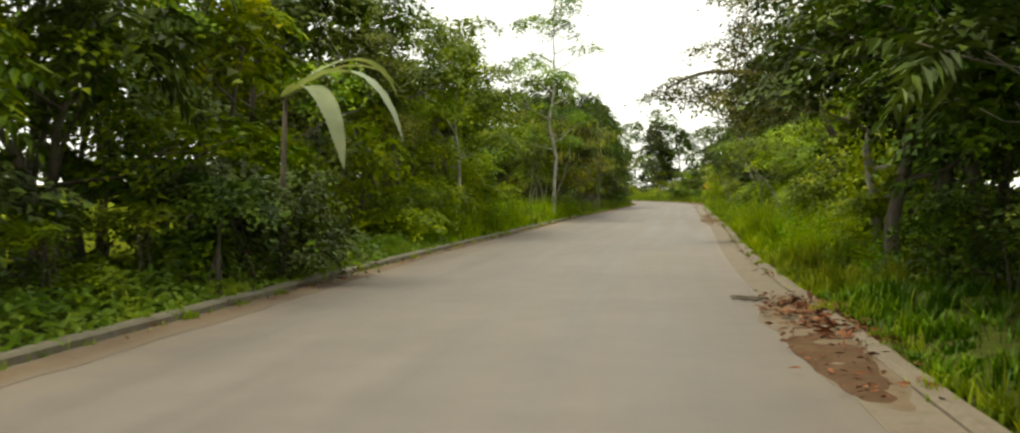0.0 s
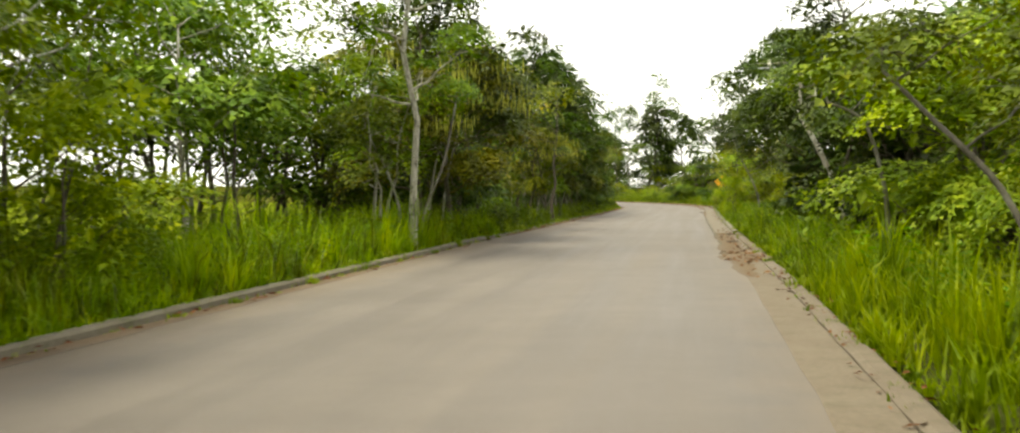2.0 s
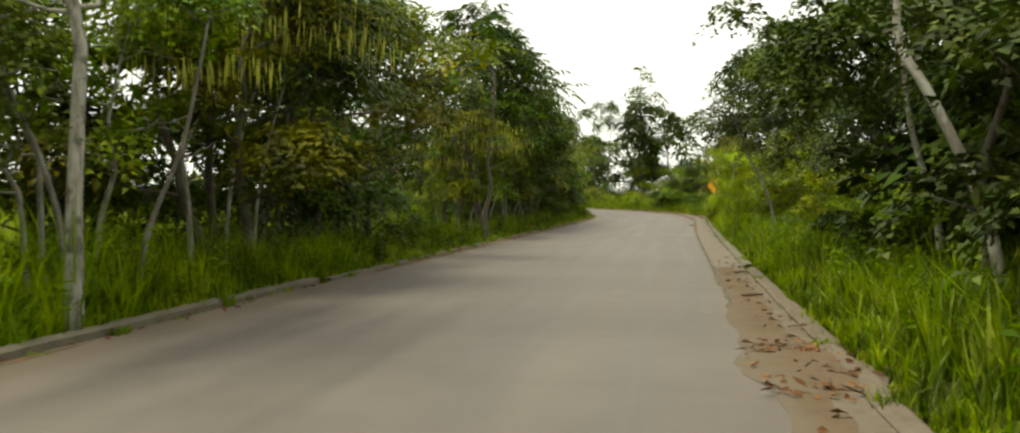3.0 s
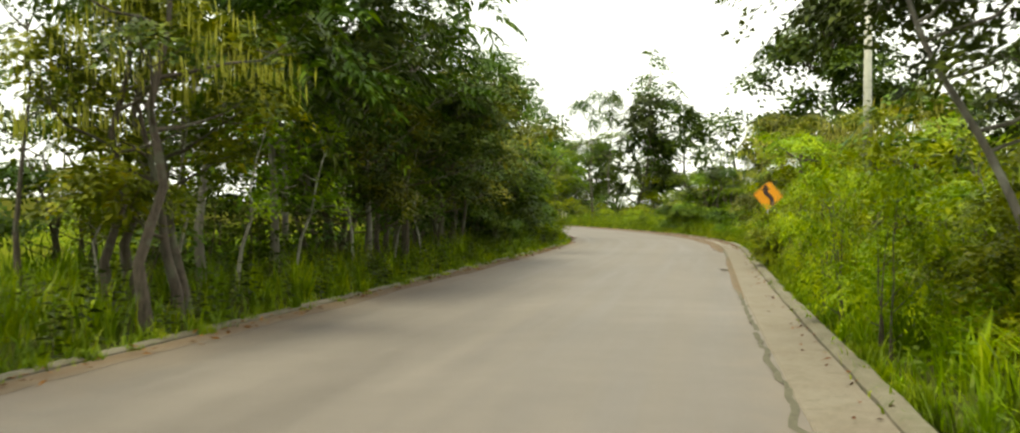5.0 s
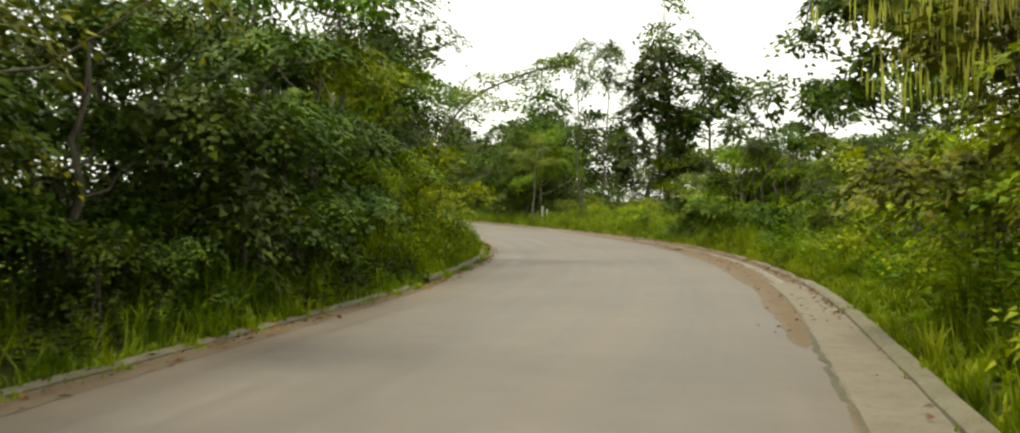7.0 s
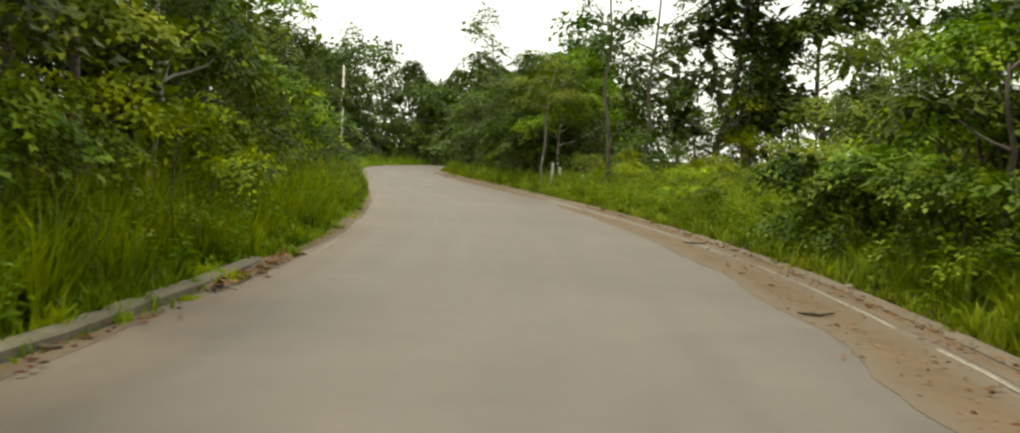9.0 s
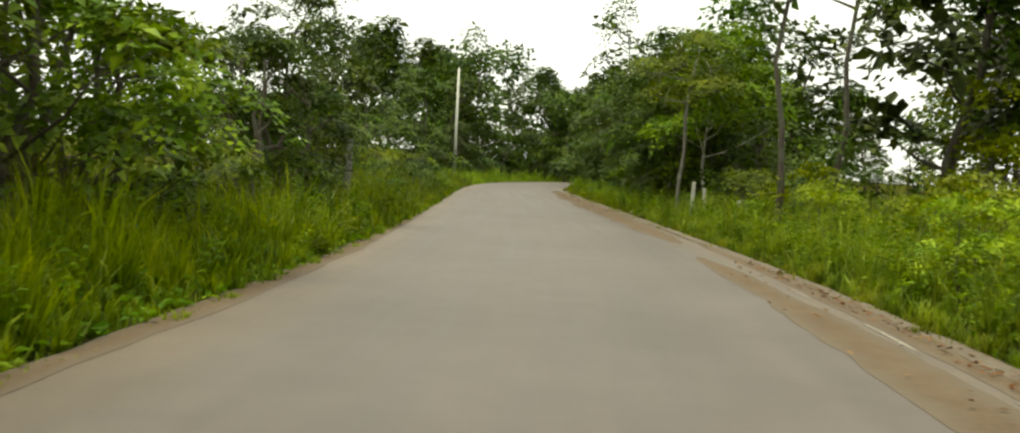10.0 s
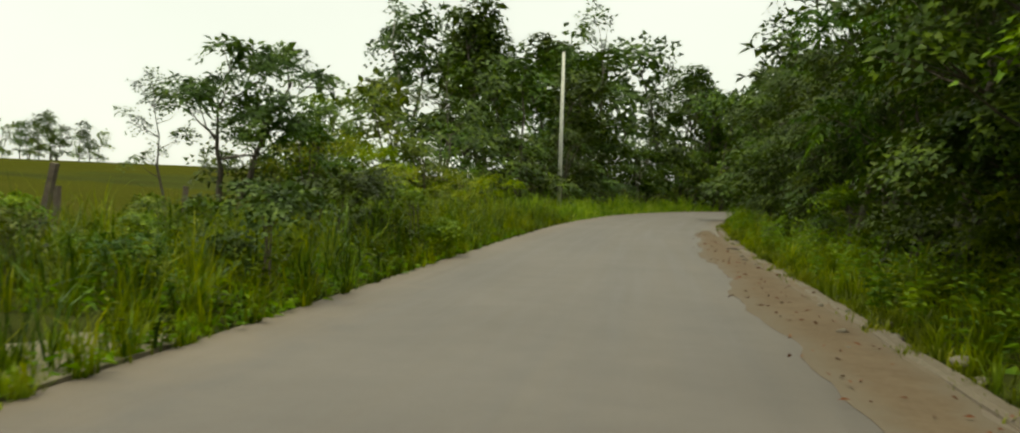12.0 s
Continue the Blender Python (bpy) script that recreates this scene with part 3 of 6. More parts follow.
def pattern(key, *a, **k):
    """Each kind in two grades: fine leaves for the roadside, fewer and larger ones for the rows behind."""
    PATTERN[key] = make_tree(*a, **k, fine="shrub" not in a)
    a = list(a)
    a[7], a[9] = int(a[7] * 0.30), a[9] * 1.7
    PATTERN[key + "_behind"] = make_tree(*a, **k, fine=False)


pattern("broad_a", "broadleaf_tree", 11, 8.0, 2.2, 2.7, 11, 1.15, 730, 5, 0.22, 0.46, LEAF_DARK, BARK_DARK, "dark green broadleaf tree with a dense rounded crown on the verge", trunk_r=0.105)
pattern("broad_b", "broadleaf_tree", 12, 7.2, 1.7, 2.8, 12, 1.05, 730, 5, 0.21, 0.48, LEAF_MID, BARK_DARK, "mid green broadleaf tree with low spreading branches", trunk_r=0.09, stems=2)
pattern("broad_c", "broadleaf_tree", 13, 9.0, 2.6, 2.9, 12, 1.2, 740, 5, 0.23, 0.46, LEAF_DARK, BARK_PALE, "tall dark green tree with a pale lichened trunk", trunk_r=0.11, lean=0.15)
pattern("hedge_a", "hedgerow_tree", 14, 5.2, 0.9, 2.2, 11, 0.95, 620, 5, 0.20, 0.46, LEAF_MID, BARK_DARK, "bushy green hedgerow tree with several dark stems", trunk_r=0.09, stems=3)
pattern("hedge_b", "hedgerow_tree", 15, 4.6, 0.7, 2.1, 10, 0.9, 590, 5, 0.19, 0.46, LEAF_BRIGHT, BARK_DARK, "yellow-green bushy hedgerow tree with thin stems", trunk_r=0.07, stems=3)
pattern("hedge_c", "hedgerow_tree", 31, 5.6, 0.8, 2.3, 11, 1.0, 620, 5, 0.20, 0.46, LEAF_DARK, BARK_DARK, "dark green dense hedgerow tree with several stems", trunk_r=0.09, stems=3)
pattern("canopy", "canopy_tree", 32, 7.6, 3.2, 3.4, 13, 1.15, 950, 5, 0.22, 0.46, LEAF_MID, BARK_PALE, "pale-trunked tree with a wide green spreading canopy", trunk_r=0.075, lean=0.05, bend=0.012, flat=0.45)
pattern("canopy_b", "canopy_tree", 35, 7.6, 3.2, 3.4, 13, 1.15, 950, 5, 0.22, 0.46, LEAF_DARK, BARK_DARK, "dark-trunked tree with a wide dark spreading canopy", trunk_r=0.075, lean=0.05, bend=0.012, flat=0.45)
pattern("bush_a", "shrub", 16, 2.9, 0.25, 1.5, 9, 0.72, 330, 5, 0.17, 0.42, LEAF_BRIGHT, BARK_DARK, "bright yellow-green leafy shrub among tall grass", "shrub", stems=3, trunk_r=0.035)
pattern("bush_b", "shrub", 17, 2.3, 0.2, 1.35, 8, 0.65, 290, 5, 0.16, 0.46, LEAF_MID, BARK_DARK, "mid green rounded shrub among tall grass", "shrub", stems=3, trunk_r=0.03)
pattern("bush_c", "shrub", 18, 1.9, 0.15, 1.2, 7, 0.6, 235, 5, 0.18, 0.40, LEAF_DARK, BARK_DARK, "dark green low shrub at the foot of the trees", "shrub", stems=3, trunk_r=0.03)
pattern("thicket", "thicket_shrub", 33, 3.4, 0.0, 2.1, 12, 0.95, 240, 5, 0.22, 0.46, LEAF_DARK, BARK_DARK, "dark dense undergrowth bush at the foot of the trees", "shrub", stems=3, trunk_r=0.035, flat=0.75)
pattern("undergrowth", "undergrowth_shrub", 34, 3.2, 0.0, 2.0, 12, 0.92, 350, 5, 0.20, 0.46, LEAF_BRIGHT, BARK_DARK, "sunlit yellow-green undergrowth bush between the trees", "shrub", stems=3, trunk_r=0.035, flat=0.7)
pattern("feather_a", "feather_leaved_tree", 19, 8.4, 2.4, 2.6, 10, 1.15, 420, 4, 0.22, 0.42, LEAF_DARK, BARK_DARK, "dark tree with long drooping feather leaves", trunk_r=0.09, frond=(230, 0.75, 6, 0.24, 0.32), lean=0.2)
pattern("feather_b", "feather_leaved_tree", 20, 6.8, 3.0, 2.3, 9, 1.0, 240, 4, 0.22, 0.40, LEAF_YELLOW, BARK_DARK, "tree with drooping yellowing feather leaves over a dark thicket", trunk_r=0.09, frond=(200, 0.55, 6, 0.26, 0.30))
pattern("strand_tree", "flowering_tree", 21, 5.6, 1.6, 2.3, 11, 1.0, 800, 5, 0.20, 0.44, LEAF_OLIVE, BARK_DARK, "olive-green tree hung with pale flower strands", trunk_r=0.09, stems=2, strands=80)
pattern("arching", "arching_tree", 37, 6.9, 1.7, 3.5, 17, 1.1, 900, 5, 0.21, 0.46, LEAF_OLIVE, BARK_DARK, "olive-green many-stemmed tree arching over the verge", trunk_r=0.09, stems=3, flat=0.5)
pattern("arching_dark", "arching_tree", 39, 6.6, 1.35, 2.9, 18, 1.1, 950, 5, 0.21, 0.46, LEAF_DARK, BARK_DARK, "dark low-branching tree over the pasture fence", trunk_r=0.085, stems=2, flat=0.55)
pattern("feather_high", "feather_leaved_tree", 38, 8.8, 3.4, 2.9, 12, 1.2, 250, 5, 0.22, 0.42, LEAF_DARK, BARK_GREY, "tall dark feather-leaved tree on a bare grey trunk", trunk_r=0.075, frond=(190, 0.95, 6, 0.26, 0.34), lean=0.12, bend=0.02, fill=0.05)
pattern("umbrella", "umbrella_tree", 29, 4.4, 2.1, 2.3, 10, 0.85, 620, 5, 0.19, 0.44, LEAF_DARK, BARK_DARK, "small dark spreading tree with a flat crown at the field's edge", trunk_r=0.09, stems=2, flat=0.5, lean=0.4, fill=0.34)
pattern("tall_a", "tall_tree", 22, 16.0, 4.5, 3.0, 15, 1.1, 850, 5, 0.34, 0.46, LEAF_DARK, BARK_PALE, "tall slender tree with an open layered crown", trunk_r=0.18, lean=0.1, flat=0.5, fill=0.10)
pattern("tall_b", "tall_tree", 23, 13.0, 3.0, 3.6, 17, 1.4, 1400, 5, 0.34, 0.48, LEAF_DARK, BARK_DARK, "tall dark broadleaf tree with a ragged crown", trunk_r=0.20, lean=0.15, flat=0.6, fill=0.34)
pattern("giant", "giant_tree", 24, 24.0, 8.5, 9.0, 26, 2.9, 3400, 5, 0.62, 0.48, LEAF_DARK, BARK_DARK, "huge old tree with a wide dark domed crown", trunk_r=0.45, lean=0.08, flat=0.55, top=0.10, fill=0.5)
pattern("forest_a", "forest_tree", 25, 13.5, 1.5, 3.4, 13, 1.7, 390, 5, 0.48, 0.50, LEAF_DARK, BARK_DARK, "dark forest tree in the woods beyond the bend", trunk_r=0.17)
pattern("forest_b", "forest_tree", 26, 10.5, 0.6, 3.2, 12, 1.6, 380, 5, 0.44, 0.50, LEAF_MID, BARK_DARK, "green forest tree in the woods beyond the bend", trunk_r=0.15)
pattern("airy", "airy_tree", 30, 15.0, 6.0, 3.4, 12, 1.0, 330, 5, 0.36, 0.42, LEAF_DARK, BARK_DARK, "tall thin tree with bare limbs and a sparse crown", trunk_r=0.15, lean=0.2, flat=0.5, fill=0.06)
pattern("mottled", "pale_trunked_tree", 36, 12.5, 4.0, 2.3, 19, 0.80, 900, 5, 0.21, 0.42, LEAF_MID, BARK_MOTTLED, "tall straight tree with a mottled whitish trunk and airy crown", trunk_r=0.085, lean=0.05, bend=0.022, flat=0.45, fill=0.07)
pattern("sapling", "sapling", 27, 4.2, 1.6, 0.9, 6, 0.45, 150, 5, 0.17, 0.40, LEAF_MID, BARK_PALE, "thin pale-stemmed sapling with a sparse crown", trunk_r=0.04, lean=0.5)
pattern("slim", "slender_tree", 28, 7.5, 3.6, 1.5, 7, 0.7, 260, 5, 0.21, 0.42, LEAF_DARK, BARK_DARK, "slender tree with a thin bare trunk and small crown", trunk_r=0.07, lean=0.25)


def plant(key, x, y, scale=1.0, turn=None, z=0.0, wide=1.0):
    turn = (x * 97.0 + y * 53.0) % 360 if turn is None else turn
    off, hw = road_offset(np.array([x]), np.array([y]))
    out = abs(off[0]) - hw[0]
    k = PATTERN[key + "_behind" if (out > (2.7 if key.startswith("bush") else 4.1) and key != "umbrella") or y > 196 else key]
    z = z + float(rise(x, y) * np.clip((abs(off[0]) - hw[0] - 1.0) / 8.0, 0, 1))
    ob = copy_thing(k, pose(x, y, z, 0, 0, turn))
    ob.scale = (scale * wide, scale * wide, scale)
    return ob


# ================= ground and road =================
def build_ground():
    xs = np.concatenate([[-2500, -900, -400, -220, -150, -110], np.arange(-90, 41, 1.25), [55, 80, 130, 220, 400, 900, 2500]])
    ys = np.concatenate([[-2500, -900, -400, -200, -110, -70, -45], np.arange(-30, 281, 1.25), [300, 340, 400, 520, 900, 2600]])
    gx, gy = np.meshgrid(xs, ys, indexing="ij")
    off, hw = road_offset(gx.ravel(), gy.ravel())
    d = np.abs(off) - hw
    z = np.where(d < 0.05, -0.14, np.clip(-0.14 + (d - 0.05) * 0.22, -0.14, 0.10))
    rough = np.array([noise.noise(Vector((a * 0.35, b * 0.35, 0))) for a, b in zip(gx.ravel(), gy.ravel())])
    z = z + np.clip(d - 1.0, 0, 3) / 3 * 0.14 * rough
    z = z + rise(gx.ravel(), gy.ravel()) * np.clip((d - 1.0) / 8.0, 0, 1)
    v = np.stack([gx.ravel(), gy.ravel(), z], 1)
    ni, nj = len(xs), len(ys)
    i, j = np.meshgrid(np.arange(ni - 1), np.arange(nj - 1), indexing="ij")
    a = (i * nj + j).ravel()
    b = a + nj
    tris = np.concatenate([np.stack([a, b, b + 1], 1), np.stack([a, b + 1, a + 1], 1)], 0)
    me = tri_mesh("ground", v, tris, FLOOR_SOIL, True)
    me.materials.append(PASTURE)
    me.materials.append(PASTURE_SHADED)
    c = v[tris].mean(1)
    o, h = road_offset(c[:, 0], c[:, 1])
    open_field = ((o < -(h + 6.0)) & (c[:, 1] < 200)) | (np.abs(o) > 60)
    # far part of the field gets the turf with shade in its colour
    shaded = open_field & (c[:, 1] > 140) & (o < 0)
    me.polygons.foreach_set("material_index", open_field.astype(np.int32) + shaded)
    me.update()
    return tagged(new("ground", me), "grassy ground with pasture beyond the hedgerow", "ground", kind="structure")


build_ground()


def strip(name, y0, y1, profile, mat, side, step=1.0, label="", category="", wobble=0.0, seed=0, uv=False, both=False):
    """Sweeps a cross profile of (offset from the edge or the middle, height) along the road."""
    ys = np.arange(y0, y1 + 0.01, step)
    rng = np.random.default_rng(seed)
    me = bpy.data.meshes.new(name)
    bm = bmesh.new()
    rows = []
    uvl = bm.loops.layers.uv.new("UVMap") if uv else None
    for y in ys:
        w = rng.normal() * wobble
        ring = []
        for d, z in profile:
            if both:
                x, hw = np.interp(y, RY, RX), np.interp(y, RY, RH)
                o = d * hw
                px, py = x + np.interp(y, RY, TY) * o, y - np.interp(y, RY, TX) * o
            else:
                px, py = beside(y, side, d + w)
            ring.append(bm.verts.new((px, py, z + (rng.normal() * wobble * 0.25 if wobble else 0))))
        rows.append(ring)
    for i in range(len(rows) - 1):
        for j in range(len(profile) - 1):
            f = bm.faces.new((rows[i][j], rows[i][j + 1], rows[i + 1][j + 1], rows[i + 1][j]))
            f.smooth = False
            if uv:
                for lp, (a, b) in zip(f.loops, ((j, i), (j + 1, i), (j + 1, i + 1), (j, i + 1))):
                    lp[uvl].uv = (a / (len(profile) - 1), ys[b])
    bmesh.ops.recalc_face_normals(bm, faces=bm.faces)
    bm.to_mesh(me)
    bm.free()
    me.materials.append(mat)
    return tagged(new(name, me), label, category, kind="structure")


CROWN_ROAD = [(-1.0 + 2.0 * k / 16, 0.0) for k in range(17)]
strip("road", -55, 295, CROWN_ROAD, ROAD, 0, 1.0, "worn pinkish-grey concrete country road", "road", uv=True, both=True)
# left kerb stands just outside the edge, the right one just inside it
strip("kerb_left_low", 60, 111, [(-0.02, -0.12), (0.0, 0.03), (0.04, 0.05), (0.15, 0.05), (0.19, 0.03), (0.21, -0.15)], KERB, -1, 0.8, "sunken mossy concrete kerb under grass", "kerb", wobble=0.012, seed=15)
strip("kerb_left", 111, 128, [(-0.02, -0.12), (0.0, 0.08), (0.04, 0.11), (0.17, 0.11), (0.21, 0.07), (0.23, -0.15)], KERB, -1, 0.8, "low mossy concrete kerb", "kerb", wobble=0.011, seed=16)
strip("kerb_left", -55, 60, [(-0.02, -0.12), (0.0, 0.08), (0.04, 0.11), (0.17, 0.11), (0.21, 0.07), (0.23, -0.15)], KERB, -1, 0.8, "low mossy concrete kerb", "kerb", wobble=0.010, seed=4)
strip("kerb_right_dusty", -55, 64, [(-0.24, -0.12), (-0.22, 0.03), (-0.16, 0.06), (-0.04, 0.06), (0.0, 0.04), (0.02, -0.15)], DUSTY, 1, 0.8, "low soil-stained concrete kerb", "kerb", wobble=0.014, seed=35)
strip("kerb_right", 64, 112, [(-0.24, -0.12), (-0.22, 0.05), (-0.17, 0.085), (-0.04, 0.085), (0.0, 0.05), (0.02, -0.15)], KERB, 1, 0.8, "low worn concrete kerb", "kerb", wobble=0.010, seed=5)
strip("kerb_right_low", 112, 295, [(-0.24, -0.12), (-0.22, 0.025), (-0.17, 0.05), (-0.04, 0.05), (0.0, 0.03), (0.02, -0.15)], DUSTY, 1, 0.8, "low worn concrete kerb sunk in soil", "kerb", wobble=0.012, seed=25)
strip("gutter_right_dusty", -55, 64, [(-0.72, 0.003), (-0.70, 0.006), (-0.23, 0.016), (-0.21, -0.05)], DUSTY, 1, 1.0, "dusty concrete gutter strip beside the kerb", "gutter", wobble=0.008, seed=26)
strip("gutter_right", 64, 112, [(-0.82, 0.004), (-0.80, 0.016), (-0.23, 0.022), (-0.21, -0.05)], GUTTER, 1, 1.0, "pale concrete gutter strip beside the kerb", "gutter", wobble=0.005, seed=6)
strip("gutter_joint", 56, 112, [(-0.90, 0.005), (-0.835, 0.009)], JOINT, 1, 0.3, "dirty weed-grown joint along the gutter", "joint", wobble=0.024, seed=8)


def white_line(side, y0, y1, d):
    strip("edge_line", y0, y1, [(d - 0.024, 0.006), (d + 0.024, 0.006)], WHITE_PAINT, side, 0.5, "faded white painted edge line", "road marking", wobble=0.008, seed=int(y0))


for y0, y1 in ((105.5, 108.2), (109, 111.8), (112.3, 116.2), (116.8, 121.5), (121.9, 124.3), (125, 128.5), (129.4, 130.6), (131.5, 133.5), (135, 136), (138, 139.5), (141.5, 142.5)):
    white_line(1, y0, y1, -0.52)
for y0, y1 in ((130.0, 132.0),):
    white_line(-1, y0, y1, -0.32)

# ================= grass =================
def blades(rng, x, y, z, h, w, lean):
    """Bent grass blades: a quad below and a tip above."""
    n = len(x)
    an = rng.random(n) * 6.283
    dx, dy = np.cos(an), np.sin(an)
    sx, sy = -dy * w * 0.5, dx * w * 0.5
    b = lean * h * (0.4 + 0.9 * rng.random(n))
    p0 = np.stack([x, y, z], 1)
    s = np.stack([sx, sy, np.zeros(n)], 1)
    m = p0 + np.stack([dx * b * 0.35, dy * b * 0.35, h * 0.6], 1)
    t = p0 + np.stack([dx * b, dy * b, h * (1.0 - 0.25 * lean)], 1)
    v = np.stack([p0 - s, p0 + s, m + s * 0.8, m - s * 0.8, t], 1).reshape(-1, 3)
    k = np.arange(n)[:, None] * 5
    bent = k[: int(n * 0.42)]
    f = np.concatenate([bent + np.array([[0, 1, 2]]), bent + np.array([[0, 2, 3]]), bent + np.array([[3, 2, 4]]), k[int(n * 0.42):] + np.array([[0, 1, 4]])], 0)
    return v, f


def verge(side, y0, y1, d0, d1, count, height, seed, name="tall_grass", label="tall green roadside grass", fall=1.3, mat=None, width=0.02, slope=1.2):
    rng = np.random.default_rng(seed)
    n = count
    y = y0 + (y1 - y0) * rng.random(n)
    d = d0 + (d1 - d0) * rng.random(n) ** fall
    # tufts: pull blades towards scattered centres
    g = 0.75
    cx, cy = np.round(d / g) * g, np.round(y / g) * g
    pull = (rng.random(n) < 0.72) * 0.62
    stand = 0.72 + 0.56 * np.mod(np.sin(cx * 41.3 + cy * 17.9 + seed) * 43.7, 1.0)
    d = np.maximum(d0, d + (cx + np.sin(cy * 12.9) * 0.28 - d) * pull)
    y = y + (cy + np.cos(cx * 7.7) * 0.28 - y) * pull
    if side < 0:
        keep = ~((y > 158.3) & (y < 162.8) & (d < 4.3) & (d > 0.75))
        y, d, stand = y[keep], d[keep], stand[keep]
        n = len(y)
    x0, hw = np.interp(y, RY, RX), np.interp(y, RY, RH)
    tx, ty = np.interp(y, RY, TX), np.interp(y, RY, TY)
    o = side * (hw + d)
    px, py = x0 + ty * o, y - tx * o
    patchy = 0.78 + 0.42 * np.sin(y * 0.9 + seed) * np.sin(d * 1.7 + y * 0.31) + 0.34 * np.sin(y * 2.3 + d * 3.1 + seed * 1.7) + 0.3 * (rng.random(n) - 0.3)
    edge = np.clip(0.35 + (d - d0) / slope, 0.35, 1.0)
    h = height * np.clip(patchy, 0.28, 1.55) * stand * edge * (0.55 + 0.6 * rng.random(n))
    v, f = blades(rng, px, py, np.full(n, -0.03), h, width * (0.75 + 1.0 * rng.random(n)), 0.3 + 0.65 * rng.random(n) ** 1.5)
    return tagged(new(name, tri_mesh(name, v, f, mat or GRASS)), label, "grass", kind="stuff")


def weeds(side, y0, y1, d0, d1, count, height, leaf, seed):
    """Low broad-leaved ground cover."""
    rng = np.random.default_rng(seed)
    y = y0 + (y1 - y0) * rng.random(count)
    d = d0 + (d1 - d0) * rng.random(count)
    if side < 0:
        keep = ~((y > 158.2) & (y < 162.9) & (d < 4.4) & (d > 0.4))
        y, d = y[keep], d[keep]
        count = len(y)
    pts = np.array([beside(a, side, b) for a, b in zip(y, d)])
    rise = np.clip((d - d0) / 0.8, 0.25, 1.0)
    base = np.column_stack([pts, 0.02 + height * rise * rng.random(count)])
    way = rng.normal(size=(count, 3)) * np.array([1, 1, 0.35]) + np.array([0, 0, 0.35])
    v, f = leaf_quads(rng, base, way, leaf * (0.6 + 0.8 * rng.random(count)), leaf * 0.55, 0.3)
    return tagged(new("ground_cover", tri_mesh("ground_cover", v, f, WEED)), "low broad-leaved weeds creeping over the kerb", "weeds", kind="stuff")


def herbs(side, y0, y1, d0, d1, count, height, leaf, seed, mat=None):
    """Leafy herbs of a dozen leaves each, standing among the grass."""
    rng = np.random.default_rng(seed)
    y = y0 + (y1 - y0) * rng.random(count)
    d = d0 + (d1 - d0) * rng.random(count) ** 1.2
    if side < 0:
        keep = ~((y > 158.2) & (y < 162.9) & (d < 4.4) & (d > 0.4))
        y, d = y[keep], d[keep]
        count = len(y)
    pts = np.array([beside(a, side, b) for a, b in zip(y, d)])
    per = 14
    h = height * (0.5 + 0.8 * rng.random(count)) * np.clip(0.4 + d, 0.4, 1.0)
    u = np.tile((np.arange(per) + 0.5) / per, (count, 1)) ** 0.7
    z = u * h[:, None]
    lean = rng.normal(size=(count, 2)) * 0.25
    base = np.stack([pts[:, :1] + lean[:, :1] * z, pts[:, 1:] + lean[:, 1:] * z, z], 2)
    an = np.arange(per)[None] * 2.4 + rng.random((count, 1)) * 6.28
    way = np.stack([np.cos(an), np.sin(an), 0.25 + 0.3 * u], 2)
    L = (leaf * (1.15 - 0.5 * u) * (0.7 + 0.6 * rng.random((count, 1)))).ravel()
    v, f = leaf_quads(rng, base.reshape(-1, 3), way.reshape(-1, 3), L, L * 0.42, 0.35)
    return tagged(new("tall_weeds", tri_mesh("tall_weeds", v, f, mat or WEED)), "leafy weeds standing among the roadside grass", "weeds", kind="stuff")


# left side
verge(-1, -6, 30, 0.2, 3.0, 5000, 0.40, 101)
weeds(-1, 2, 31, 0.12, 2.8, 11000, 0.42, 0.17, 121)
verge(-1, 28, 62, 0.16, 7.0, 20000, 1.10, 102, slope=0.45, fall=1.5)
verge(-1, 28, 62, 0.16, 7.0, 10000, 0.95, 144, label="tall dark green roadside grass", mat=LEAF_MID, slope=0.45, fall=1.5, width=0.026)
weeds(-1, 28, 50, 0.12, 2.0, 5000, 0.36, 0.15, 122)
verge(-1, 62, 112, 0.04, 3.6, 4000, 0.72, 103)
# tree shade is put into these blades by a darker leaf material
verge(-1, 62, 112, 0.04, 3.6, 14000, 0.68, 147, label="grass under the trees, shade painted into its dark green", mat=LEAF_MID, width=0.024)
verge(-1, 62, 104, 4.0, 9.0, 8000, 0.9, 114, label="grass under the trees, shade painted into its dark green", fall=1.0, mat=LEAF_MID, width=0.03)
verge(-1, 112, 146, 0.18, 5.5, 30000, 1.10, 104)
verge(-1, 146, 196, -0.06, 9.0, 20000, 1.0, 105, width=0.018)
verge(-1, 146, 196, -0.06, 9.0, 12000, 0.85, 129, label="tall dark green roadside grass", mat=LEAF_MID, width=0.016)
verge(-1, 146, 196, -0.04, 9.0, 14000, 0.95, 115, label="dark green broad-bladed roadside grass", mat=LEAF_DARK, width=0.024)
verge(-1, 112, 146, 0.15, 5.5, 9000, 0.9, 116, label="dark green broad-bladed roadside grass", mat=LEAF_MID, width=0.03)
verge(-1, 196, 250, -0.05, 6.0, 9000, 1.1, 106, width=0.045)
weeds(-1, 112, 160, 0.05, 2.2, 5000, 0.35, 0.13, 123)
verge(-1, 157.8, 163, 0.0, 0.75, 900, 0.5, 146)
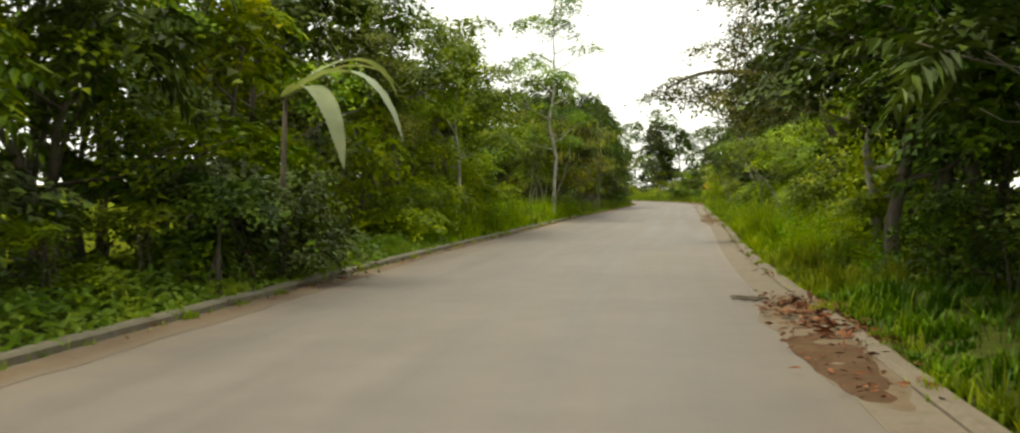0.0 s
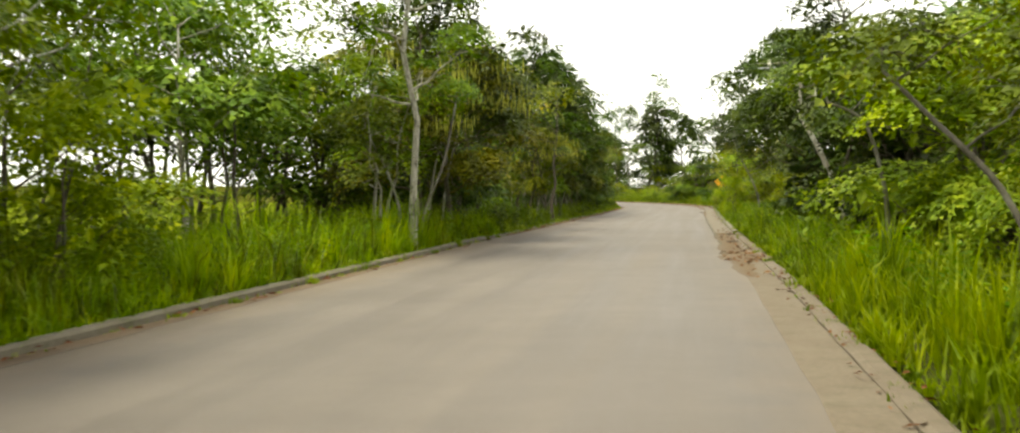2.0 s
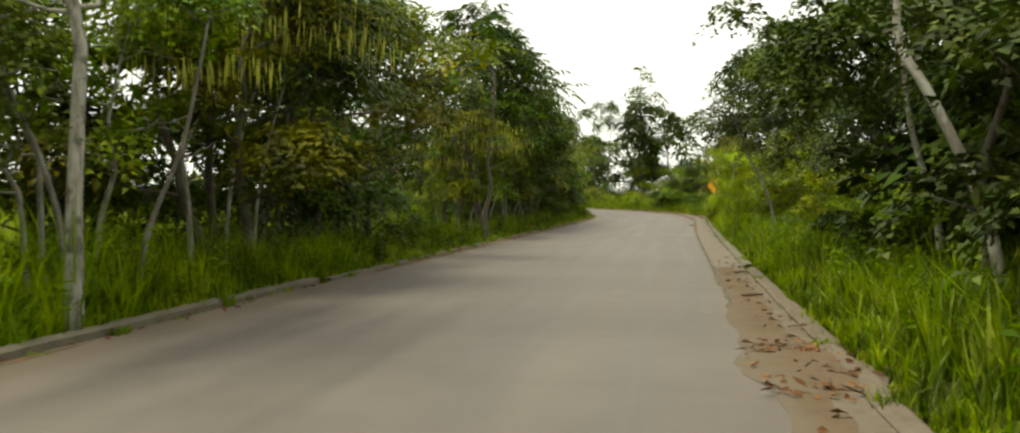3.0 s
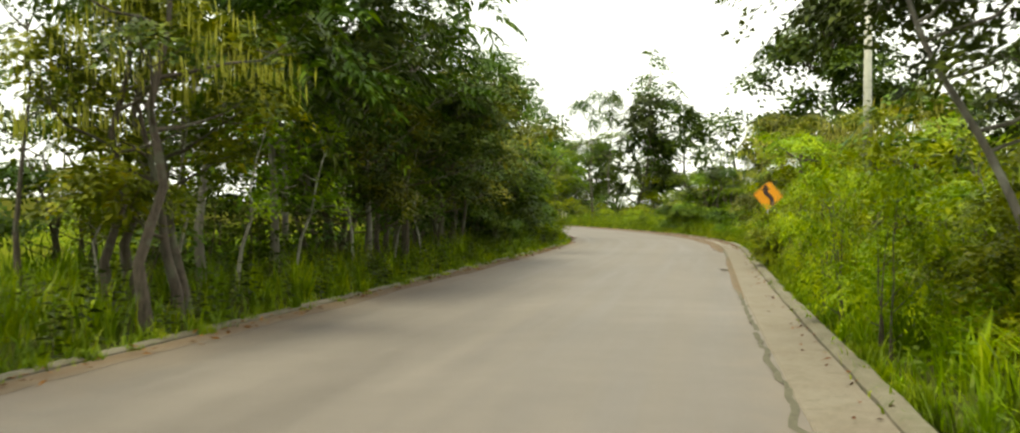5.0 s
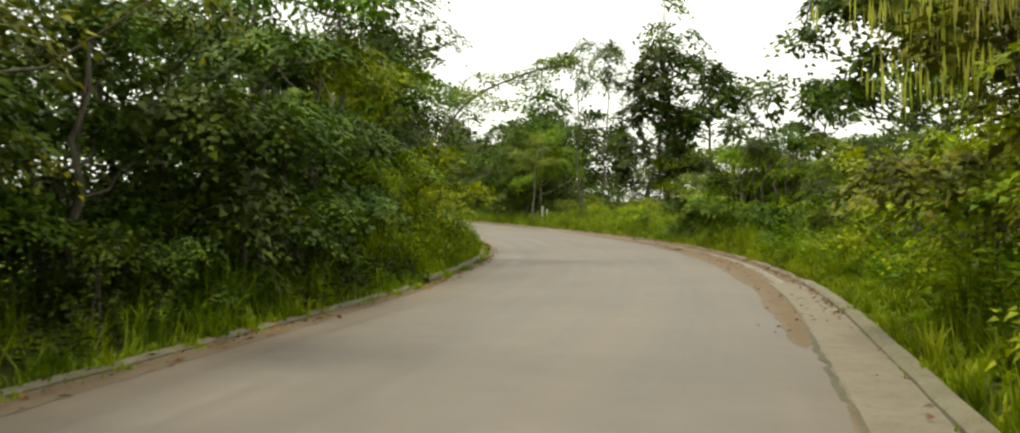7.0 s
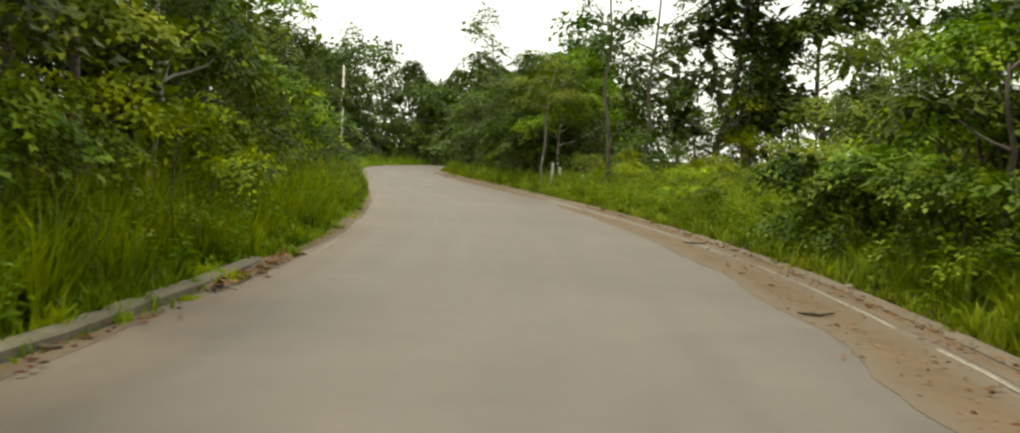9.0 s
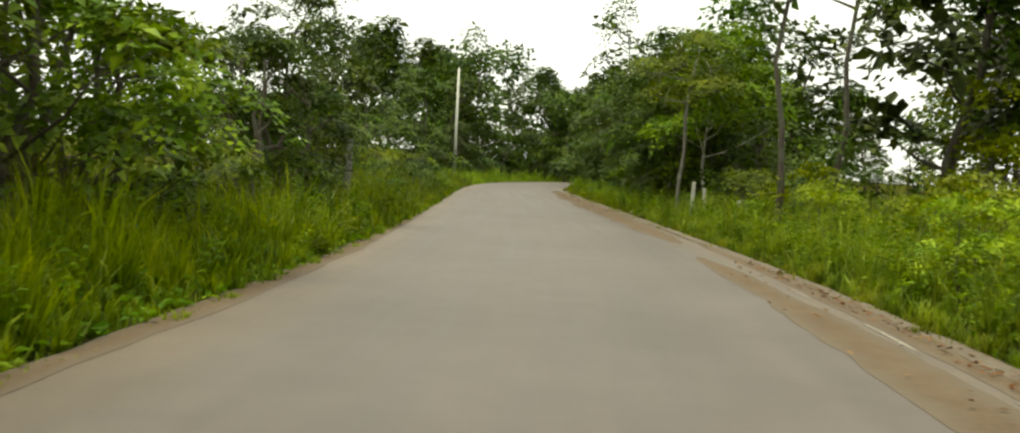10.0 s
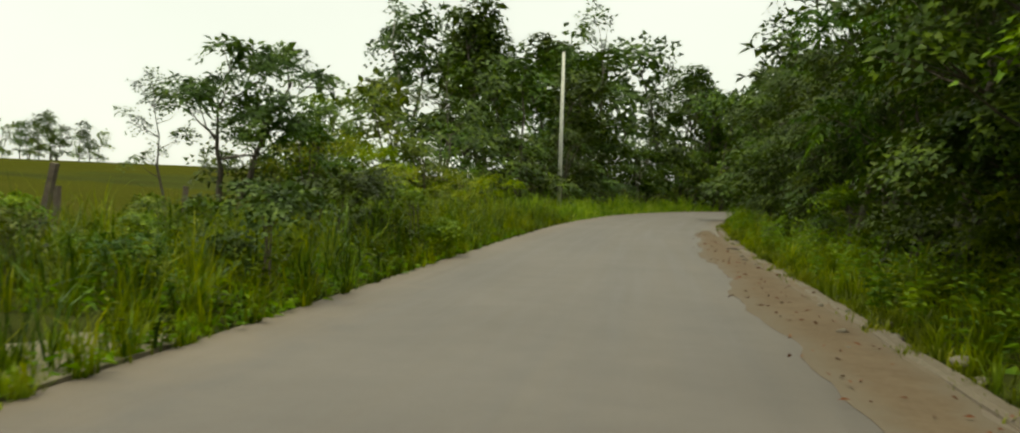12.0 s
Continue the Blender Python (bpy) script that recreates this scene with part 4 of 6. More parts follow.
verge(-1, 150, 166, 4.3, 10.0, 6000, 1.0, 128, label="tall dark green grass by the field gate", fall=1.0, mat=LEAF_DARK)
# right side
verge(1, -6, 8.5, 0.1, 2.6, 7000, 0.66, 107)
verge(1, 16, 22, 0.1, 3.0, 4500, 0.62, 145)
# LEAF_DARK stands in for the shade that reaches down to the kerb
verge(1, 8.5, 16, 0.1, 2.6, 5000, 0.42, 143, label="short grass under the trees, shade painted into its dark green", mat=LEAF_DARK, width=0.026)
verge(1, 22, 46, 0.1, 6.0, 20000, 0.95, 108, slope=0.6)
verge(1, 46, 84, 0.1, 3.6, 11000, 0.80, 109, slope=0.7)
# darker blades mixed in as painted shade
verge(1, 46, 74, 0.1, 3.6, 8000, 0.75, 148, label="grass under the trees, shade painted into its dark green", mat=LEAF_MID, slope=0.7, width=0.024)
verge(1, 84, 126, 0.1, 3.0, 20000, 0.80, 110)
verge(1, 112, 200, -0.28, 0.5, 18000, 0.31, 117, label="short grass hanging over the kerb", fall=1.0)
verge(-1, 2, 160, -0.14, 0.5, 22000, 0.34, 118, label="short grass hanging over the kerb", fall=1.0)
verge(-1, 108, 130, -0.16, 0.3, 4500, 0.30, 141, label="short grass hanging over the kerb", fall=1.0)
verge(1, 2, 112, -0.26, 0.4, 14000, 0.34, 119, label="short grass hanging over the kerb", fall=1.0)
verge(1, 126, 162, 0.1, 6.0, 26000, 0.95, 111)
verge(1, 162, 205, 0.1, 3.6, 12000, 0.80, 112)
verge(1, 205, 250, 0.1, 3.6, 4000, 0.9, 113, width=0.045)
weeds(1, 66, 150, 0.3, 3.0, 7000, 0.55, 0.16, 124)
weeds(1, 17, 66, 0.8, 3.2, 4000, 0.6, 0.17, 125)

herbs(-1, 27, 62, 0.4, 5.5, 520, 0.95, 0.20, 131)
herbs(-1, 62, 112, 0.3, 4.5, 480, 0.65, 0.18, 132, LEAF_DARK)
herbs(-1, 112, 150, 0.3, 5.5, 300, 0.85, 0.20, 133)
herbs(-1, 142, 200, 0.1, 8.0, 620, 0.75, 0.22, 134, LEAF_MID)
weeds(-1, 146, 185, -0.05, 2.5, 6000, 0.32, 0.15, 126)
herbs(1, 17, 46, 0.6, 4.5, 330, 0.80, 0.20, 135)
herbs(1, 46, 84, 0.6, 3.2, 360, 0.75, 0.20, 136)
herbs(1, 84, 126, 0.5, 3.0, 520, 0.95, 0.21, 137)
herbs(1, 126, 154, 0.4, 5.5, 650, 1.05, 0.17, 138, LEAF_MID)
verge(1, 124, 160, 0.3, 6.0, 9000, 1.15, 120, label="tall yellowing roadside grass", width=0.016)
herbs(1, 154, 168, 0.4, 4.0, 200, 0.8, 0.20, 140, LEAF_MID)
herbs(1, 165, 204, 0.4, 3.0, 320, 0.80, 0.20, 139)

# ================= trees, left side =================
random.seed(5)


def row(side, y0, y1, step, d0, d1, keys, s0, s1, jitter=0.8, wide=1.0):
    """A loose row of plants along the road; each row draws its own chances."""
    dice = random.Random(int(y0 * 31 + y1 * 17 + step * 1000 + d0 * 700 + side * 13))
    y = y0
    while y <= y1:
        key = dice.choice(keys)
        x, yy = beside(y + dice.uniform(-jitter, jitter), side, dice.uniform(d0, d1))
        plant(key, x, yy, dice.uniform(s0, s1), dice.random() * 360, wide=wide)
        y += step


# dark thicket at the start
row(-1, 7, 26, 2.8, 3.4, 4.8, ["broad_a", "broad_b", "feather_a", "broad_a"], 0.9, 1.1)
row(-1, 5, 31, 4.2, 6.8, 9.0, ["forest_a", "forest_b"], 0.65, 0.85)
row(-1, 9, 24, 1.6, 2.0, 3.0, ["bush_c", "bush_c", "bush_b"], 0.7, 1.1)
row(-1, 10, 24, 2.4, 1.3, 1.9, ["bush_b", "bush_c"], 0.45, 0.65)
row(-1, 14, 24, 2.6, 4.8, 6.4, ["thicket", "thicket", "hedge_c"], 0.85, 1.1)
row(-1, 24, 44, 2.2, 2.7, 4.4, ["undergrowth", "undergrowth", "hedge_b"], 0.8, 1.05)
for y, d, s in ((10.5, 2.6, 0.98), (12.6, 3.2, 1.05), (19.5, 4.0, 1.0)):
    plant("feather_b", *beside(y, -1, d), s)
for x, y, z in ((-6.1, 15.9, 0.95), (-6.0, 17.3, 0.85), (-6.6, 18.6, 1.0), (-6.4, 14.4, 0.9)):
    plant("bush_c", x, y, z)
# shrubs and pale-trunked tree
row(-1, 28, 42, 1.8, 1.9, 3.8, ["bush_a", "bush_a", "hedge_b"], 0.8, 1.1)
row(-1, 42, 50, 3.6, 4.0, 6.4, ["bush_b", "bush_a"], 0.5, 0.7)
row(-1, 33, 50, 4.6, 7.0, 11.0, ["broad_b", "broad_b", "slim"], 0.8, 1.0)
plant("canopy", -7.1, 34.3, 0.95, 40)
for y, d, z in ((30.2, 1.3, 0.7), (31.5, 1.8, 0.8), (32.8, 1.4, 0.72), (29.0, 1.7, 0.8), (33.6, 1.7, 0.75), (27.5, 1.7, 0.7)):
    plant("bush_b", *beside(y, -1, d), z)
plant("canopy", *beside(28.5, -1, 4.0), 0.95, 150)
plant("canopy", -10.0, 32.0, 1.05, 70)
plant("canopy", -9.2, 37.8, 1.0, 250)
for x, y, k in ((-9.8, 41.8, 0.92), (-12.6, 45.0, 0.95), (-14.0, 40.5, 1.1), (-13.5, 53.0, 1.0), (-10.8, 49.6, 0.88)):
    plant("canopy", x, y, k)
plant("mottled", -6.4, 52.6, 1.0, 70)
plant("strand_tree", -7.3, 58.6, 1.05, 110)
for x, y, k in ((-6.9, 51.9, 0.36), (-7.2, 52.7, 0.42), (-6.6, 53.0, 0.30)):
    plant("bush_b", x, y, k)
plant("slim", *beside(31.0, -1, 2.4), 1.1, 10)
# trees over the pasture's edge
for y, d, key, s in ((49.5, 6.5, "broad_b", 0.85), (52.5, 6.2, "canopy", 0.88), (56.0, 8.2, "canopy", 0.92), (50.5, 4.2, "broad_b", 0.72), (58.5, 4.6, "broad_b", 0.70), (56.5, 5.5, "broad_a", 0.66), (61.0, 6.5, "broad_b", 0.68), (55, 12, "broad_a", 0.66), (47, 9, "broad_b", 0.8)):
    plant(key, *beside(y, -1, d), s)
for y, d, s in ((54.5, 1.9, 1.3), (56.0, 2.2, 1.2), (58.0, 1.8, 1.4), (53.4, 1.4, 1.0)):
    plant("sapling", *beside(y, -1, d), s)
row(-1, 52, 61, 2.2, 4.8, 7.0, ["hedge_a", "hedge_c", "broad_b"], 0.82, 1.02)
row(-1, 60.5, 74, 2.7, 2.1, 3.2, ["arching", "arching", "canopy_b"], 0.95, 1.12)
row(-1, 59.5, 74, 1.5, 3.4, 4.0, ["thicket", "thicket", "hedge_c"], 0.8, 1.0)
row(-1, 65.5, 73, 1.7, 4.6, 5.8, ["thicket"], 0.95, 1.15)
plant("strand_tree", -6.9, 79.0, 0.82, 30)
for x, y, k in ((-6.4, 77.2, 0.46), (-8.6, 80.6, 0.5), (-7.6, 78.4, 0.42)):
    plant("airy", x, y, k)
row(-1, 79, 91, 2.0, 6.6, 8.6, ["hedge_a", "hedge_c", "hedge_a"], 0.58, 0.70)
row(-1, 82.5, 92, 2.6, 2.0, 3.2, ["feather_high", "canopy_b", "feather_high"], 0.92, 1.1)
row(-1, 83, 89, 1.9, 3.3, 4.0, ["thicket", "bush_c"], 0.62, 0.85)
row(-1, 91, 100.5, 2.2, 2.2, 3.1, ["arching", "arching", "canopy_b"], 0.82, 0.95)
row(-1, 90, 101, 2.4, 3.2, 4.0, ["arching_dark"], 0.78, 0.94)
row(-1, 82, 91, 3.4, 4.4, 6.4, ["canopy_b", "slim"], 0.75, 0.95)
row(-1, 76, 90, 3.4, 2.8, 4.6, ["bush_c", "bush_b", "sapling"], 0.45, 0.65)
row(-1, 80, 97, 3.1, 1.6, 2.6, ["sapling"], 0.7, 1.0)
row(-1, 76, 100, 5.0, 9.0, 16.0, ["hedge_b", "bush_a"], 0.5, 0.7)
row(-1, 101, 112, 1.8, 2.0, 2.8, ["hedge_c"], 0.76, 0.92)
row(-1, 102, 112, 1.6, 3.3, 4.0, ["thicket"], 0.95, 1.2)
row(-1, 112, 130, 2.0, 3.0, 4.2, ["hedge_a", "hedge_b", "hedge_a", "broad_a"], 0.98, 1.15)
row(-1, 113, 131, 2.4, 1.9, 2.6, ["bush_a", "bush_b", "undergrowth"], 0.6, 0.8)
row(-1, 112, 131, 3.6, 5.4, 7.0, ["forest_b", "forest_b", "thicket"], 0.58, 0.72)
row(-1, 101, 111, 3.0, 4.4, 5.6, ["thicket", "hedge_c"], 0.75, 0.85)
plant("broad_c", -13.4, 131.0, 0.95, 50, wide=0.75)
row(-1, 101, 110, 2.4, 1.4, 1.8, ["bush_c"], 0.5, 0.7)
plant("bush_a", *beside(116.6, -1, 1.7), 1.05)
plant("bush_a", *beside(115.0, -1, 2.0), 0.95)
plant("bush_a", *beside(113.6, -1, 1.7), 0.8)
# beyond the bend
row(-1, 131, 145, 2.1, 3.6, 5.4, ["hedge_a", "hedge_c", "hedge_a"], 0.95, 1.15)
row(-1, 131, 146, 3.4, 6.8, 10.0, ["forest_b", "thicket"], 0.55, 0.65)
row(-1, 133, 146, 2.6, 2.4, 3.2, ["bush_b", "bush_c"], 0.5, 0.7)
row(-1, 147, 157.5, 1.6, 1.6, 5.0, ["bush_c", "bush_b", "bush_b"], 0.40, 0.55)
row(-1, 163.5, 181, 1.9, 1.6, 6.0, ["bush_b", "bush_c", "bush_c"], 0.40, 0.66)
for y, d, k in ((137.5, 4.0, 0.80), (140.5, 3.6, 0.88), (143.5, 4.8, 0.80)):
    plant("broad_b", *beside(y, -1, d), k)
# spaced trees along the field
for x, y, key, s in ((-20.2, 150.0, "umbrella", 1.0), (-22.6, 152.2, "broad_a", 0.78), (-25.5, 152.5, "hedge_c", 0.9), (-19.8, 147.6, "hedge_c", 0.8), (-27.2, 158.3, "umbrella", 0.82), (-29.0, 157.6, "umbrella", 0.8), (-27.6, 160.0, "thicket", 0.6), (-41.2, 178.3, "umbrella", 1.35), (-39.5, 174.4, "airy", 0.30), (-44.5, 187.0, "broad_a", 0.58),
                     (-48.5, 191.0, "broad_b", 0.66), (-24.5, 148.5, "hedge_a", 0.8), (-51.0, 199.0, "forest_b", 0.62), (-55.0, 205.0, "forest_b", 0.75), (-57.0, 200.0, "forest_b", 0.6), (-60.0, 203.0, "forest_b", 0.62), (-54.0, 197.0, "thicket", 1.2),
                     (-42.6, 180.2, "thicket", 0.95), (-39.6, 181.0, "thicket", 0.9), (-37.8, 178.6, "hedge_c", 0.6), (-44.6, 183.0, "hedge_c", 0.62)):
    plant(key, x, y, s)
row(-1, 182, 206, 2.6, 3.4, 6.0, ["bush_a", "bush_b", "bush_a"], 0.55, 0.8)
row(-1, 186, 206, 3.4, 8.0, 11.0, ["hedge_b", "hedge_a", "hedge_c"], 0.6, 0.8)
for x, y, key, s in ((-28.8, 169.8, "bush_c", 0.95), (-30.4, 171.4, "bush_c", 0.85), (-28.2, 171.9, "bush_b", 0.7), (-24.4, 163.6, "bush_c", 0.8), (-33.0, 176.0, "bush_a", 0.6), (-30.5, 174.0, "bush_b", 0.6)):
    plant(key, x, y, s)
# woods round the far bend
row(-1, 210, 280, 3.6, 5.0, 8.0, ["forest_a"], 0.62, 0.82)
row(-1, 207, 282, 2.8, 4.0, 6.5, ["thicket"], 1.0, 1.35)
row(-1, 207, 270, 3.6, 9.0, 12.0, ["thicket"], 1.2, 1.7)
row(-1, 224, 276, 4.2, 12.0, 18.0, ["forest_a", "forest_a", "tall_b"], 1.0, 1.22)
row(-1, 212, 282, 4.0, 3.6, 5.4, ["hedge_c"], 0.75, 1.0)
row(-1, 228, 276, 4.6, 20.0, 26.0, ["forest_a", "tall_b"], 1.05, 1.3)
row(-1, 228, 266, 9.0, 22.0, 32.0, ["tall_b", "airy", "tall_a"], 1.0, 1.25)
for x, y, k in ((-47.5, 238.0, 0.7), (-50.5, 243.0, 0.75), (-54.0, 249.0, 0.8), (-57.5, 256.0, 0.85), (-46.0, 246.0, 0.8), (-51.0, 254.0, 0.85)):
    plant("forest_a", x, y, k)
    plant("thicket", x + 1.5, y - 2.5, 1.5)
for x, y, s in ((-58.0, 214.0, 0.72), (-64.0, 222.0, 0.85), (-52.0, 226.0, 1.0)):
    plant("airy", x, y, s)

# ================= trees, right side =================
row(1, 8, 20, 2.6, 4.2, 5.6, ["thicket", "thicket", "hedge_c"], 0.9, 1.2)
row(1, 29, 46, 2.6, 4.2, 5.6, ["undergrowth", "thicket", "undergrowth"], 0.85, 1.05)
row(1, 5, 19, 2.6, 2.3, 3.0, ["thicket", "bush_c"], 0.6, 0.85)
row(1, 4, 20, 2.2, 2.7, 3.8, ["broad_a", "broad_c", "broad_a", "feather_a"], 0.9, 1.15)
row(1, 9, 20, 2.4, 4.6, 5.8, ["broad_a", "broad_c"], 1.0, 1.15)
row(1, 17.5, 20, 2.4, 2.6, 3.4, ["broad_a", "broad_c"], 0.95, 1.1)
plant("broad_a", 4.0, 18.6, 1.05, 30)
plant("broad_c", 4.4, 22.2, 1.0, 200)
row(1, 21, 29, 2.0, 2.9, 4.2, ["undergrowth", "hedge_b", "undergrowth"], 0.72, 0.88)
row(1, 29.5, 44, 2.0, 3.0, 4.2, ["hedge_a", "hedge_b", "hedge_a"], 0.74, 0.9)
row(1, 6, 20, 3.8, 7.2, 9.5, ["forest_a", "forest_b"], 0.7, 0.9)
row(1, 10, 19, 2.3, 2.2, 3.4, ["bush_c", "bush_b"], 0.6, 1.0)
row(1, 20, 44, 2.2, 2.1, 3.2, ["bush_a", "bush_b"], 0.55, 0.85)
row(1, 45, 50, 1.9, 2.8, 4.2, ["hedge_b", "hedge_b", "hedge_a"], 0.90, 1.04)
row(1, 51.5, 57, 2.0, 3.0, 4.2, ["hedge_c", "hedge_a", "hedge_c"], 0.86, 1.0)
plant("slim", *beside(55.5, 1, 2.2), 1.0, 200)
row(1, 45, 74, 3.0, 4.8, 6.0, ["thicket", "thicket", "hedge_a"], 0.85, 1.15)
row(1, 49.5, 63, 1.9, 4.3, 5.4, ["hedge_c"], 0.96, 1.08)
row(1, 52, 66, 2.0, 5.8, 7.2, ["thicket"], 1.45, 1.65)
row(1, 52, 57, 2.5, 6.0, 8.0, ["forest_b"], 0.5, 0.6)
plant("canopy_b", *beside(62.0, 1, 2.3), 0.86, 110)
plant("canopy_b", *beside(68.5, 1, 4.0), 0.9, 300)
row(1, 58.5, 72, 2.5, 2.9, 3.9, ["hedge_c", "broad_a", "feather_a", "broad_a"], 0.76, 0.88)
row(1, 58, 74, 4.4, 5.8, 8.0, ["forest_a", "forest_b"], 0.45, 0.56)
row(1, 74, 86, 2.2, 2.4, 4.6, ["bush_a", "bush_a", "bush_b"], 0.8, 1.05)
row(1, 48, 82, 2.5, 1.9, 2.6, ["bush_c", "bush_b", "bush_a"], 0.5, 0.8)
row(1, 85, 119, 2.0, 1.9, 2.9, ["bush_a", "bush_a", "bush_b"], 0.86, 1.06)
row(1, 86, 119, 2.9, 4.2, 6.0, ["bush_a", "hedge_b"], 0.8, 0.95)
row(1, 90, 122, 6.0, 8.0, 12.0, ["hedge_b"], 0.75, 0.85)
row(1, 97, 108, 1.9, 5.4, 7.2, ["thicket"], 1.3, 1.45)
for y, d, s in ((93.2, 0.55, 0.30), (92.6, 0.85, 0.45), (93.4, 0.8, 0.55), (93.5, 1.3, 0.62), (94.9, 0.9, 0.66), (95.8, 0.9, 0.70), (92.0, 1.2, 0.6)):
    plant("bush_a", *beside(y, 1, d), s)
for y, d, s in ((99.5, 2.1, 0.82), (102.5, 2.0, 0.85), (106.0, 2.6, 0.9), (101.0, 4.4, 0.95)):
    plant("strand_tree", *beside(y, 1, d), s)
for x, y, k in ((2.15, 90.0, 0.80), (2.2, 86.5, 0.74), (1.95, 83.0, 0.78), (1.95, 80.0, 0.76), (2.0, 77.4, 0.72)):
    plant("bush_a", x, y, k, wide=0.52)
for x, y, k in ((2.1, 93.2, 0.54), (2.55, 94.3, 0.64), (2.05, 92.2, 0.42), (1.88, 93.5, 0.50)):
    plant("bush_a", x, y, k, wide=0.75)
row(1, 116, 142, 2.6, 6.0, 8.0, ["thicket", "hedge_c", "hedge_a"], 0.7, 0.85)
row(1, 120.5, 130, 1.3, 2.7, 4.0, ["hedge_c", "hedge_a", "hedge_c"], 0.56, 0.70)
row(1, 126.2, 132.6, 1.1, 1.7, 2.9, ["hedge_a", "hedge_c", "hedge_a"], 0.70, 0.80, 0.4)
row(1, 126.4, 132.4, 1.2, 1.2, 1.7, ["bush_b", "bush_c", "bush_b"], 0.75, 0.95, 0.4)
row(1, 120.5, 126, 1.5, 1.9, 2.5, ["bush_b", "bush_c", "bush_b"], 0.6, 0.85)
row(1, 133.6, 136, 1.3, 2.2, 4.6, ["bush_a", "bush_a", "bush_b"], 0.9, 1.15)
row(1, 136, 153, 2.2, 1.2, 1.9, ["bush_a", "bush_b"], 0.38, 0.55)
row(1, 137, 153, 2.1, 2.2, 4.4, ["bush_a", "bush_b", "bush_a"], 0.5, 0.75)
row(1, 138, 155, 2.4, 5.5, 9.0, ["bush_a", "hedge_b", "thicket"], 0.8, 1.0)
for y, d, k in ((123.5, 4.4, 0.70), (125.6, 3.9, 0.76), (127.8, 4.2, 0.72)):
    plant("hedge_a", *beside(y, 1, d), k)
row(1, 140, 157, 2.6, 9.5, 14.0, ["hedge_c", "thicket"], 0.65, 0.8)
row(1, 134, 158, 1.9, 12.0, 18.0, ["thicket"], 1.0, 1.3)
# tall trees behind the bend
plant("tall_a", -4.5, 163.0, 1.0, 0)
plant("tall_b", -5.8, 160.5, 0.88, 60)
plant("tall_b", -1.5, 160.0, 0.80, 200)
plant("tall_b", 5.0, 166.0, 0.75, 120)
plant("giant", 14.8, 186.0, 1.0, 0)
plant("giant", 34.0, 176.0, 0.8, 90)
for x, y, s in ((10, 166, 0.75), (12, 156, 0.6), (4, 174, 0.85), (16, 172, 0.85), (20, 142, 0.75), (24, 158, 0.9), (-3, 180, 0.75), (-6.0, 184, 0.7), (28, 120, 0.75)):
    plant("forest_a", x, y, s)
plant("airy", -30.7, 210.1, 1.0, 70)
plant("slim", -12.8, 169.6, 1.05, 80)
# clump with pale stems and white stubs
for y, d, key, s in ((155.5, 1.9, "bush_b", 0.8), (157.5, 2.6, "bush_c", 0.95), (159.8, 2.6, "bush_c", 0.9), (163.0, 2.6, "canopy", 0.90), (165.4, 2.2, "canopy_b", 0.92), (165.6, 3.6, "broad_b", 0.84), (167.6, 3.0, "broad_a", 0.84)):
    plant(key, *beside(y, 1, d), s)
plant("slim", -9.5, 154.7, 1.5, 15, wide=0.76)
plant("slim", -8.4, 156.7, 1.55, 140, wide=0.76)
row(1, 166, 204, 2.1, 2.2, 3.4, ["broad_a", "broad_a", "feather_a"], 0.74, 0.86)
row(1, 161, 206, 2.0, 3.6, 4.8, ["thicket"], 0.95, 1.3)
row(1, 154, 162, 2.4, 3.4, 5.0, ["thicket", "bush_a"], 0.6, 0.8)
row(1, 167, 200, 4.4, 5.4, 7.0, ["forest_a", "forest_b"], 0.5, 0.62)
row(1, 166, 204, 2.3, 1.5, 2.2, ["bush_c", "bush_b"], 0.5, 0.85)
row(1, 205, 250, 3.0, 2.4, 4.0, ["thicket"], 1.1, 1.5)
row(1, 204, 250, 4.0, 2.8, 5.0, ["forest_a"], 0.55, 0.75)
row(1, 200, 244, 6.0, 8.0, 14.0, ["forest_a", "forest_b", "tall_b"], 0.85, 1.05)
# far trees over the pasture and where the road runs on out of sight
far = random.Random(8)
for k in range(16):
    plant(far.choice(["forest_a", "forest_b"]), -204 - 2.4 * k + far.uniform(-1, 1), 290 + far.uniform(-12, 12), far.uniform(0.45, 0.75))
for k in range(10):
    plant(far.choice(["forest_a", "forest_b"]), -246 - 9 * k + far.uniform(-4, 4), 285 + far.uniform(-12, 12), far.uniform(0.6, 0.9))
for k in range(8):
    plant("forest_b", -300 - 22 * k + far.uniform(-9, 9), 520 + far.uniform(-30, 30), far.uniform(0.8, 1.1))
for k in range(9):
    plant("forest_b", -75 - 14 * k + far.uniform(-5, 5), 70 + 16 * k + far.uniform(-8, 8), far.uniform(0.45, 0.7))

for k in PATTERN.values():
    for o in list(k.children_recursive) + [k]:
        bpy.data.objects.remove(o)


